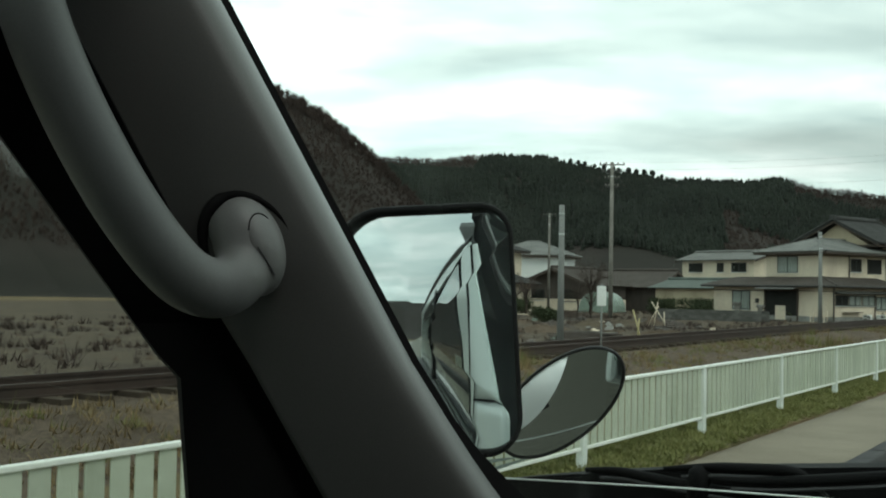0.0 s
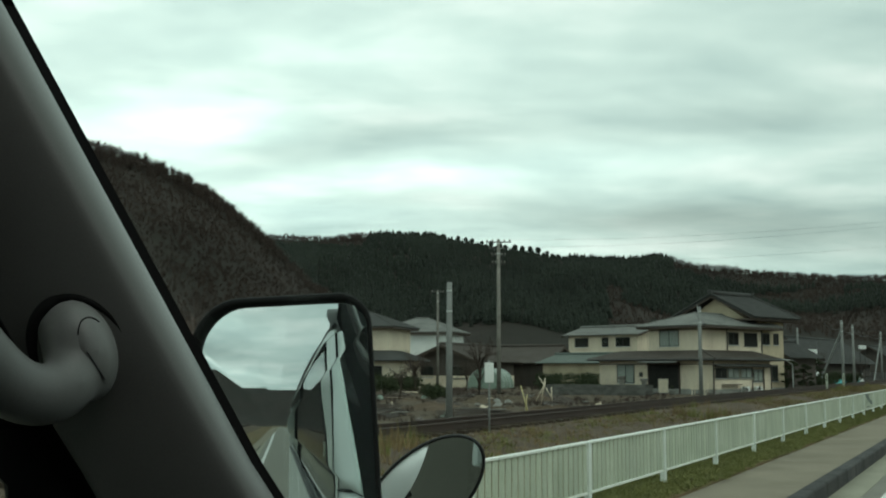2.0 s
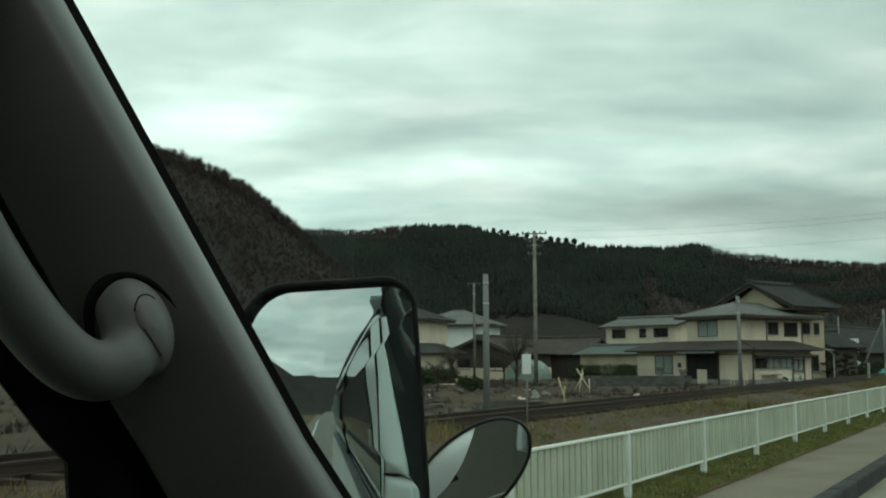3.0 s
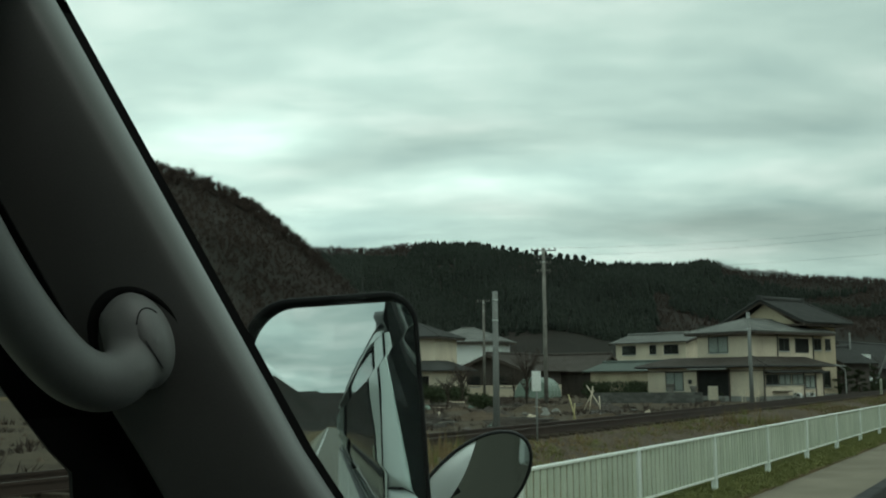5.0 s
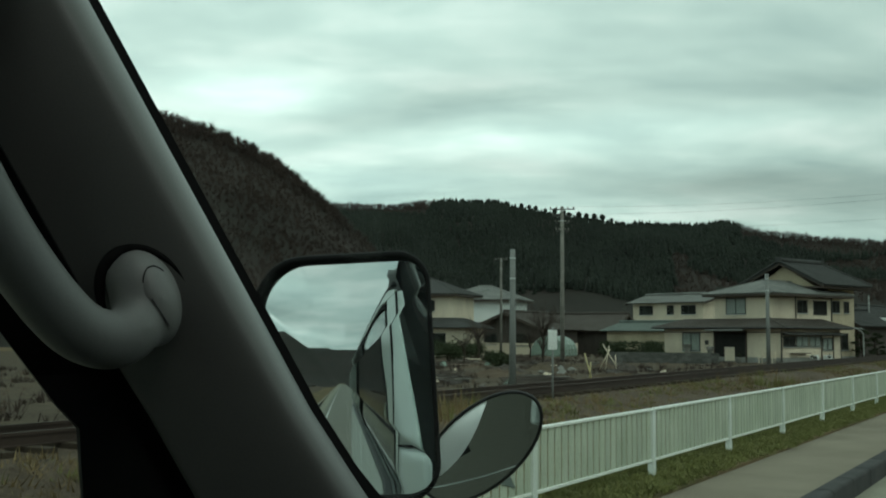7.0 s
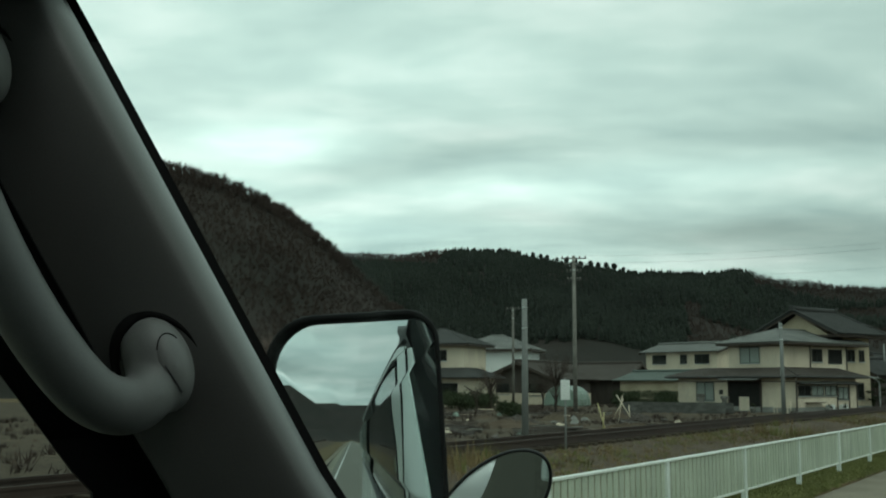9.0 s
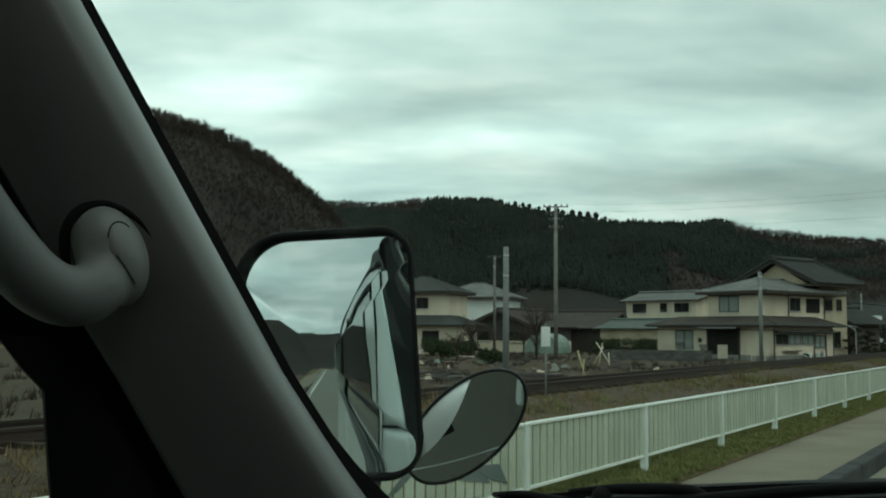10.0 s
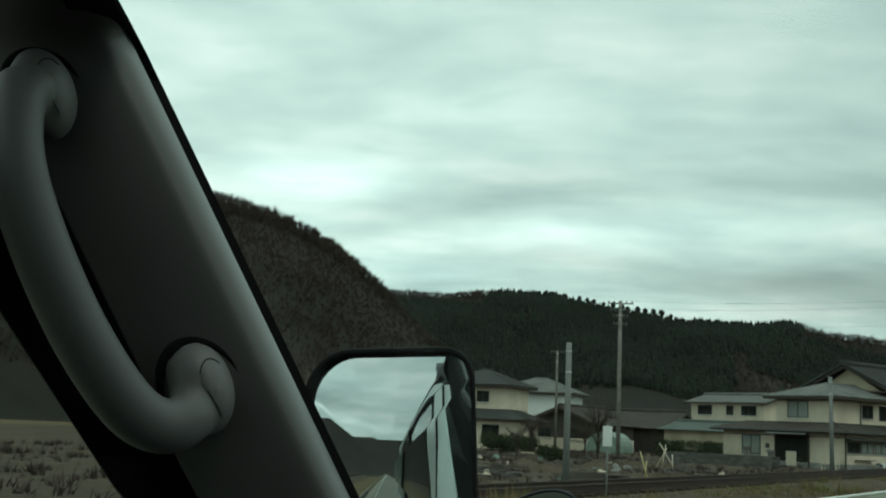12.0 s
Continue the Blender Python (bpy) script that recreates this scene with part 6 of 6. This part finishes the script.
# ---- garden, plants and small things ----
def leaf_clump(bm, centre, r, n, rng, flat=0.6, size=0.09):
    """Loose clump of small leaf faces inside an uneven ball."""
    c = Vector(centre)
    for _ in range(n):
        d = Vector(rng.normal(size=3)).normalized() * r * rng.uniform(0.35, 1.08)
        d.z *= flat
        a, b = Vector(rng.normal(size=3)).normalized(), Vector(rng.normal(size=3)).normalized()
        p = c + d
        s = size * rng.uniform(0.6, 1.4)
        bm.faces.new((bm.verts.new(p + a * s), bm.verts.new(p + b * s), bm.verts.new(p - (a + b) * s * 0.6)))


def garden_pine(x, y, h, seed):
    rng = np.random.default_rng(seed)
    t = thing("garden_pine", "cloud-pruned dark green garden pine with tiered branches", "tree", "garden pines", at=Matrix.Translation((x, y, -0.3)))
    trunk = smooth_path([(0, 0, 0), (0.12, 0.05, h * 0.3), (-0.08, -0.05, h * 0.6), (0.05, 0, h * 0.95)], 4)
    bm = bmesh.new()
    tube(bm, trunk, 0.1, 8, taper=[0.12 - 0.08 * k / (len(trunk) - 1) for k in range(len(trunk))])
    pads = bmesh.new()
    for k in range(9):
        z = h * (0.25 + 0.08 * k)
        a = k * 2.4
        o = (0.85 - 0.06 * k) * rng.uniform(0.8, 1.2) * h / 2.6
        e = (o * math.cos(a), o * math.sin(a), z + 0.1)
        tube(bm, [(0, 0, z - 0.1), (e[0] * 0.5, e[1] * 0.5, z), e], 0.04, 6, taper=[0.05, 0.035, 0.02])
        leaf_clump(pads, e, 0.36 * h / 2.6, 150, rng, 0.35, 0.07)
    leaf_clump(pads, (0.05, 0, h), 0.35, 150, rng, 0.5, 0.07)
    part("trunk", bm, "bark", t, smooth=True)
    part("crown", pads, "shrub", t)
    return t


garden_pine(-15.2, 54.4, 2.5, 1)
garden_pine(-15.6, 60.5, 2.9, 2)
garden_pine(-14.6, 57.2, 2.2, 3)
garden_pine(-16.3, 62.8, 3.3, 4)
garden_pine(-15.1, 66.8, 2.7, 5)


def shrub(x, y, r, h, seed, material="shrub", label="rounded dark green garden shrub", name="shrub"):
    rng = np.random.default_rng(seed)
    t = thing(name, label, "shrub", "garden shrubs", at=Matrix.Translation((x, y, -0.3)))
    for k in range(6):
        a = k * 1.05
        part("stem", tube(bmesh.new(), [(0, 0, 0), (r * 0.3 * math.cos(a), r * 0.3 * math.sin(a), h * 0.5)], 0.03, 5), "bark", t)
    bm = bmesh.new()
    for k in range(7):
        a = rng.uniform(0, 6.28)
        leaf_clump(bm, (r * 0.45 * math.cos(a), r * 0.45 * math.sin(a), h * rng.uniform(0.4, 0.75)), r * 0.6, 260, rng, h / (2 * r) + 0.2, 0.085)
    part("crown", bm, material, t)


for k, (x, y, r, h) in enumerate(((-16.6, 57.0, 0.8, 1.3), (-15.0, 64.5, 0.9, 1.2), (-17.5, 68.0, 1.0, 1.6), (-27.8, 40.8, 0.9, 1.1), (-29.5, 44.0, 1.4, 1.7), (-31.0, 41.0, 1.2, 1.4), (-16.0, 78.5, 1.2, 1.5), (-17.5, 95.0, 1.3, 1.7), (-16.5, 108.0, 1.3, 1.4), (-18.2, 114, 1.0, 1.2), (-43.0, 40.5, 1.0, 1.3), (-45.0, 38.0, 1.1, 1.6), (-39.0, 29.5, 1.1, 1.3), (-41.8, 36.0, 1.3, 1.5), (-29.5, 19.5, 1.0, 0.9))):
    shrub(x, y, r, h, 40 + k)


def bare_tree(x, y, h, seed, material="bare", label="leafless grey-brown tree with fine twigs"):
    rng = np.random.default_rng(seed)
    t = thing("bare_tree", label, "tree", "bare trees", at=Matrix.Translation((x, y, -0.3)))
    bm, tw = bmesh.new(), bmesh.new()
    tube(bm, [(0, 0, 0), (0.08, 0.04, h * 0.28), (0.0, 0.0, h * 0.55)], 0.1, 8, taper=[h * 0.028, h * 0.02, h * 0.012])
    for k in range(12):
        a = k * 2.399
        z = h * (0.25 + 0.025 * k)
        e = Vector((h * 0.3 * math.cos(a) * rng.uniform(0.7, 1.2), h * 0.3 * math.sin(a) * rng.uniform(0.7, 1.2), h * rng.uniform(0.6, 0.95)))
        s = Vector((0.02, 0.02, z))
        tube(bm, [s, s.lerp(e, 0.5) + Vector((0, 0, 0.06 * h)), e], 0.03, 5, taper=[h * 0.011, h * 0.007, h * 0.003])
        for _ in range(46):
            p = s.lerp(e, rng.uniform(0.35, 1.0))
            q = p + Vector(rng.normal(size=3)) * h * 0.065 + Vector((0, 0, h * 0.05))
            w = Vector(rng.normal(size=3)).normalized() * h * 0.0022
            tw.faces.new((tw.verts.new(p - w), tw.verts.new(p + w), tw.verts.new(q)))
    part("trunk", bm, "bark", t, smooth=True)
    part("crown", tw, material, t)


for k, (x, y, h) in enumerate(((-40.0, 47.0, 5.0), (-38.0, 22.0, 4.2), (-47.0, 62.0, 5.5), (-21.5, 112.0, 4.5), (-19.0, 136.0, 4.0), (-29.0, 82.0, 5.5), (-24.0, 72.0, 5.0))):
    bare_tree(x, y, h, 70 + k)
bare_tree(-44.0, 26.0, 5.5, 90, "blossom", "small tree in pale blossom beside the sheds")
bare_tree(-41.0, 10.0, 5.0, 91, "blossom", "small tree in pale blossom beside the sheds")


def flower_pot(x, y, r, h, material, label):
    t = thing("flower_pot", label, "flower pot", "pots by the house wall", at=Matrix.Translation((x, y, -0.28)))
    part("pot", tube(bmesh.new(), [(0, 0, 0), (0, 0, h * 0.9), (0, 0, h)], r, 12, taper=[r * 0.7, r, r * 1.08]), material, t, smooth=True)
    bm = bmesh.new()
    leaf_clump(bm, (0, 0, h + 0.16), 0.22, 60, np.random.default_rng(int(abs(x * 31 + y * 7))), 0.8, 0.05)
    part("plant", bm, "shrub", t)


U, V = Vector((0.365, 0.931, 0)), Vector((-0.931, 0.365, 0))
HOUSE = Vector((-18.7, 42.5, 0))


def by_house(a, b):
    p = HOUSE + U * a + V * b
    return p.x, p.y


for a, b, m_, lab in ((-1.2, 8.6, "red", "red flower pot by the house wall"), (-1.3, 6.4, "concrete", "grey flower pot by the entrance"), (-1.0, 5.7, "red", "red flower pot by the house wall"), (-1.5, 2.6, "concrete", "grey flower pot by the entrance"), (2.2, -1.2, "concrete", "grey flower pot by the house wall"), (4.4, -1.1, "white", "white flower pot by the house wall")):
    flower_pot(*by_house(a, b), 0.22, 0.38, m_, lab)


def stone_post(x, y, h):
    t = thing("stone_post", "weathered grey stone garden post near the entrance", "stone post", "stone posts", at=Matrix.Translation((x, y, -0.28)))
    part("shaft", box(-0.17, 0.17, -0.17, 0.17, 0, h * 0.8, 0.03), "stone", t)
    part("cap", box(-0.25, 0.25, -0.25, 0.25, h * 0.8, h, 0.05), "stone", t)


stone_post(*by_house(-2.4, 6.6), 1.35)
stone_post(*by_house(-2.2, 4.6), 1.2)


def white_bench(x, y, turn):
    t = thing("white_bench", "white slatted garden bench against the wall", "bench", at=Matrix.LocRotScale((x, y, -0.28), Euler((0, 0, radians(turn))), None))
    for k in range(3):
        part("slat", box(0, 1.3, 0.02 + k * 0.13, 0.12 + k * 0.13, 0.40, 0.43), "plasterwhite", t)
    for k in range(2):
        part("back_slat", box(0, 1.3, 0.40, 0.43, 0.55 + k * 0.16, 0.65 + k * 0.16), "plasterwhite", t)
    for a in (0.05, 1.19):
        for b in (0.03, 0.37):
            part("leg", box(a, a + 0.06, b, b + 0.06, 0, 0.40 if b < 0.2 else 0.85), "plasterwhite", t)


white_bench(*by_house(-1.0, 1.3), -22)


def air_unit(x, y, turn):
    t = thing("outdoor_air_unit", "small white outdoor air-conditioning unit by the wall", "air conditioner", at=Matrix.LocRotScale((x, y, -0.28), Euler((0, 0, radians(turn))), None))
    part("case", box(0, 0.78, 0, 0.28, 0.06, 0.60, 0.02), "white", t)
    part("grille", tube(bmesh.new(), [(0.30, -0.004, 0.33), (0.30, -0.02, 0.33)], 0.21, 20), "frame", t)
    for a in (0.08, 0.62):
        part("foot", box(a, a + 0.08, 0, 0.28, 0, 0.06), "frame", t)


air_unit(*by_house(3.2, -0.5), 68.6)
air_unit(*by_house(4.9, -0.5), 68.6)


def block_wall(name, label, x0, y0, x1, y1, h):
    """Low garden wall of concrete blocks laid in courses."""
    a, b = Vector((x0, y0, 0)), Vector((x1, y1, 0))
    L = (b - a).length
    ang = math.atan2(y1 - y0, x1 - x0)
    w = tagged(new(name), label, "garden wall")
    w.matrix_world = Matrix.LocRotScale((x0, y0, -0.3), Euler((0, 0, ang)), None)
    part("core", box(0, L, 0.02, 0.10, 0, h - 0.02), "oldblock", w)
    first = part("block", box(0.005, 0.395, 0.0, 0.12, 0.005, 0.195, 0.008), "oldblock", w)
    first.location = (0, 0, 0)
    for r in range(int(h / 0.2)):
        for k in range(int(L / 0.4)):
            if r or k:
                share("block", first.data, w, Matrix.Translation((k * 0.4 + (0.2 if r % 2 and k < int(L / 0.4) - 1 else 0), 0, r * 0.2)))


block_wall("block_wall", "low grey concrete block wall in front of the yard", -29.5, 36.5, -22.0, 38.4, 0.8)


def heap_sheet(name, x, y, w, d, h, material, label, seed, category="tarpaulin", group="covered heaps"):
    rng = np.random.default_rng(seed)
    bm = bmesh.new()
    n = 13
    g = [[bm.verts.new((w * (i / (n - 1) - 0.5), d * (j / (n - 1) - 0.5), h * max(0.0, 1 - (2 * i / (n - 1) - 1) ** 2) * max(0.0, 1 - (2 * j / (n - 1) - 1) ** 2) * rng.uniform(0.55, 1.2))) for j in range(n)] for i in range(n)]
    for i in range(n - 1):
        for j in range(n - 1):
            bm.faces.new((g[i][j], g[i + 1][j], g[i + 1][j + 1], g[i][j + 1]))
    ob = part(name, bm, material)
    ob.matrix_world = Matrix.Translation((x, y, -0.29))
    tagged(ob, label, category, group)


heap_sheet("tarpaulin_heap", -17.8, 116.5, 2.2, 3.4, 0.9, "teal", "crumpled teal tarpaulin over a heap beside the track", 1)
heap_sheet("tarpaulin_heap", -18.2, 106.5, 1.8, 2.4, 0.8, "teal", "crumpled teal tarpaulin over a heap beside the track", 2)
heap_sheet("tarpaulin_heap", -17.4, 120.6, 1.5, 1.5, 0.8, "white", "white sheet over a heap beside the track", 3)
heap_sheet("tarpaulin_heap", -18.8, 110.5, 1.6, 2.0, 0.7, "white", "white sheet over a heap beside the track", 4)


def hoop_house(x, y, turn, cover="vinyl", label="low hoop greenhouse covered in dull translucent sheet"):
    t = thing("hoop_greenhouse", label, "greenhouse", "hoop greenhouses", at=Matrix.LocRotScale((x, y, -0.3), Euler((0, 0, radians(turn))), None))
    bm = bmesh.new()
    prof = [(-1.6 * math.cos(a), 1.9 * math.sin(a) ** 0.8) for a in np.linspace(0, math.pi, 13)]
    rings = [[bm.verts.new((x, y, z)) for x, z in prof] for y in np.linspace(0, 5.5, 7)]
    for a, b in zip(rings, rings[1:]):
        for k in range(12):
            bm.faces.new((a[k], a[k + 1], b[k + 1], b[k]))
    bm.faces.new(rings[0])
    bm.faces.new(rings[-1])
    part("cover", bm, cover, t)
    for y in np.linspace(0, 5.5, 5):
        part("hoop", tube(bmesh.new(), [(x * 1.012, y, z * 1.012) for x, z in prof], 0.02, 6), "alu", t)


hoop_house(-22.5, 106.0, 0)
hoop_house(-42.4, 53.0, 12, "greensheet", "low hoop greenhouse covered in pale green sheet")


def speed_sign():
    t = thing("railway_speed_board", "green board reading 70 on a slim pole beside the track", "sign", at=Matrix.LocRotScale((-10.6, 101.0, -0.2), Euler((0, 0, radians(-12))), None))
    part("pole", tube(bmesh.new(), [(0, 0, 0), (0, 0, 3.3)], 0.045, 10), "polecon", t, smooth=True)
    b = part("board", box(-0.32, 0.32, -0.09, -0.06, 2.7, 3.5, 0.01), "signgreen", t)
    c = bpy.data.curves.new("number", "FONT")
    c.body = "70"
    c.size = 0.42
    c.extrude = 0.003
    c.align_x = "CENTER"
    c.materials.append(M["white"])
    o = new("number", c)
    o.parent = b
    o.matrix_basis = pose(0, -0.095, 2.95, 90, 0, 0)


speed_sign()


def roof_board():
    t = thing("roof_signboard", "blank white signboard mounted over the dark farmhouse roof", "signboard", at=Matrix.LocRotScale((-18.6, 137.0, 0), Euler((0, 0, radians(80))), None))
    part("board", box(-1.6, 1.6, -0.1, 0.1, 4.7, 5.25, 0.02), "white", t)
    for a in (-1.3, 1.3):
        part("leg", box(a - 0.05, a + 0.05, -0.05, 0.05, -0.3, 4.7), "frame", t)


roof_board()


def white_bay():
    t = thing("white_balcony_room", "small white projecting upstairs room with a dark window", "bay", at=Matrix.LocRotScale((-22.8, 110.6, -0.6), Euler((0, 0, radians(82))), None))
    part("wall", slab(bmesh.new(), [(0, -1.0, 2.75), (0, 0.9, 2.75), (0, 0.9, 4.85), (0, -1.0, 4.85)], (1.8, 0, 0)), "white", t)
    part("foot", slab(bmesh.new(), [(0.2, -0.3, 0.3), (0.2, 0.2, 0.3), (0.02, 0.7, 2.75), (0.02, -0.8, 2.75)], (0.7, 0, 0)), "darkwood", t)
    window(t, (0, 0.7, 3.6), (0, -1, 0), 1.4, 0.9, (-1, 0, 0), panes=2, backing="roomshade", sill=False)


white_bay()


def scrap():
    """Low piles of boards, rubble and sacks in the yards across the track."""
    rng = np.random.default_rng(21)
    for k in range(46):
        x = rng.uniform(-42, -16.8)
        y = rng.uniform(-14, 20) + 0.9 * (-17 - x)
        t = thing("timber_pile", "loose weathered boards lying in the yard", "timber pile", "yard clutter", at=Matrix.LocRotScale((x, y, -0.27), Euler((0, 0, rng.uniform(0, 3))), None))
        n, long = int(rng.integers(3, 7)), rng.uniform(0.6, 1.5)
        for j in range(n):
            b = part("board", box(-long, long, -0.08, 0.08, 0.0, 0.04), ("darkwood", "timber", "stone", "plasterwhite")[int(rng.choice(4, p=[0.45, 0.25, 0.2, 0.1]))], t)
            b.matrix_basis = pose(rng.uniform(-.3, .3), 0.13 * j, 0.05 * j + 0.005, 0, 0, rng.uniform(-14, 14))
    for k in range(18):
        x = rng.uniform(-40, -17.2)
        y = rng.uniform(-10, 18) + 0.9 * (-17 - x)
        heap_sheet("rubble_heap", x, y, rng.uniform(1.2, 3.4), rng.uniform(1.0, 2.2), rng.uniform(0.2, 0.45), ("yard", "ballast", "darkwood")[k % 3], "low heap of earth and dark rubble in the yard", 50 + k, "rubble heap", "rubble heaps")
    for k in range(12):
        x = rng.uniform(-36, -17.0)
        y = rng.uniform(-8, 16) + 0.9 * (-17 - x)
        heap_sheet("white_sack", x, y, rng.uniform(0.3, 0.6), rng.uniform(0.3, 0.5), rng.uniform(0.18, 0.32), ("concrete", "plasterwhite", "greensheet")[k % 3], "crumpled pale sack lying in the yard", 80 + k, "sack", "sacks in the yard")


scrap()


def leaning_poles(x, y, sticks, material, label):
    """A few thin poles propped against one another."""
    t = thing("leaning_poles", label, "garden poles", "leaning garden poles", at=Matrix.Translation((x, y, -0.27)))
    for a, b in sticks:
        part("stick", tube(bmesh.new(), [a, b], 0.028, 7), material, t, smooth=True)


leaning_poles(-22.1, 18.3, [((-0.15, 0, 0), (0.10, 0, 1.40)), ((-0.30, 0.1, 1.45), (0.55, -0.1, 0.3)), ((0.55, -0.1, 0), (0.50, -0.1, 0.9)), ((-0.55, 0.2, 0.1), (0.15, 0, 1.2))], "plasterwhite", "white garden poles propped against one another in the yard")
leaning_poles(-16.4, 3.0, [((-0.32, 0, 1.25), (0.05, 0, 0)), ((-0.2, 0.15, 0), (-0.1, 0.1, 0.9))], "bamboo", "yellowed bamboo poles leaning beside the track")


def track_board():
    t = thing("track_board", "small blank white board on a thin post beside the track", "sign", at=Matrix.LocRotScale((-11.0, -11.9, 0.0), Euler((0, 0, radians(25))), None))
    part("post", tube(bmesh.new(), [(0, 0, -0.1), (0, 0, 1.85)], 0.022, 8), "polecon", t, smooth=True)
    part("board", box(-0.11, 0.11, -0.045, -0.022, 1.31, 1.79, 0.006), "white", t)


track_board()


def clipped_hedge(x0, y0, x1, y1, h, seed):
    """Clipped hedge in front of a wall."""
    rng = np.random.default_rng(seed)
    t = thing("clipped_hedge", "dark green clipped hedge in front of the outbuilding", "hedge", at=Matrix.Translation((x0, y0, -0.28)))
    d = Vector((x1 - x0, y1 - y0, 0))
    bm, st = bmesh.new(), bmesh.new()
    for k in range(int(d.length / 0.35)):
        p = d * (k * 0.35 / d.length)
        tube(st, [p, p + Vector((0, 0, h * 0.6))], 0.025, 5)
        for z in (0.35, 0.75):
            leaf_clump(bm, (p.x, p.y, h * z), 0.42, 90, rng, 0.9, 0.08)
    part("stems", st, "bark", t)
    part("leaves", bm, "shrub", t)


clipped_hedge(-37.6, 54.6, -30.2, 50.6, 1.6, 7)
for k, (x, y, h) in enumerate(((-38.5, 33.0, 3.2), (-34.5, 24.0, 2.6), (-31.0, 28.5, 2.4), (-44.5, 43.5, 3.8), (-40.0, 44.5, 3.0))):
    bare_tree(x, y, h, 120 + k)
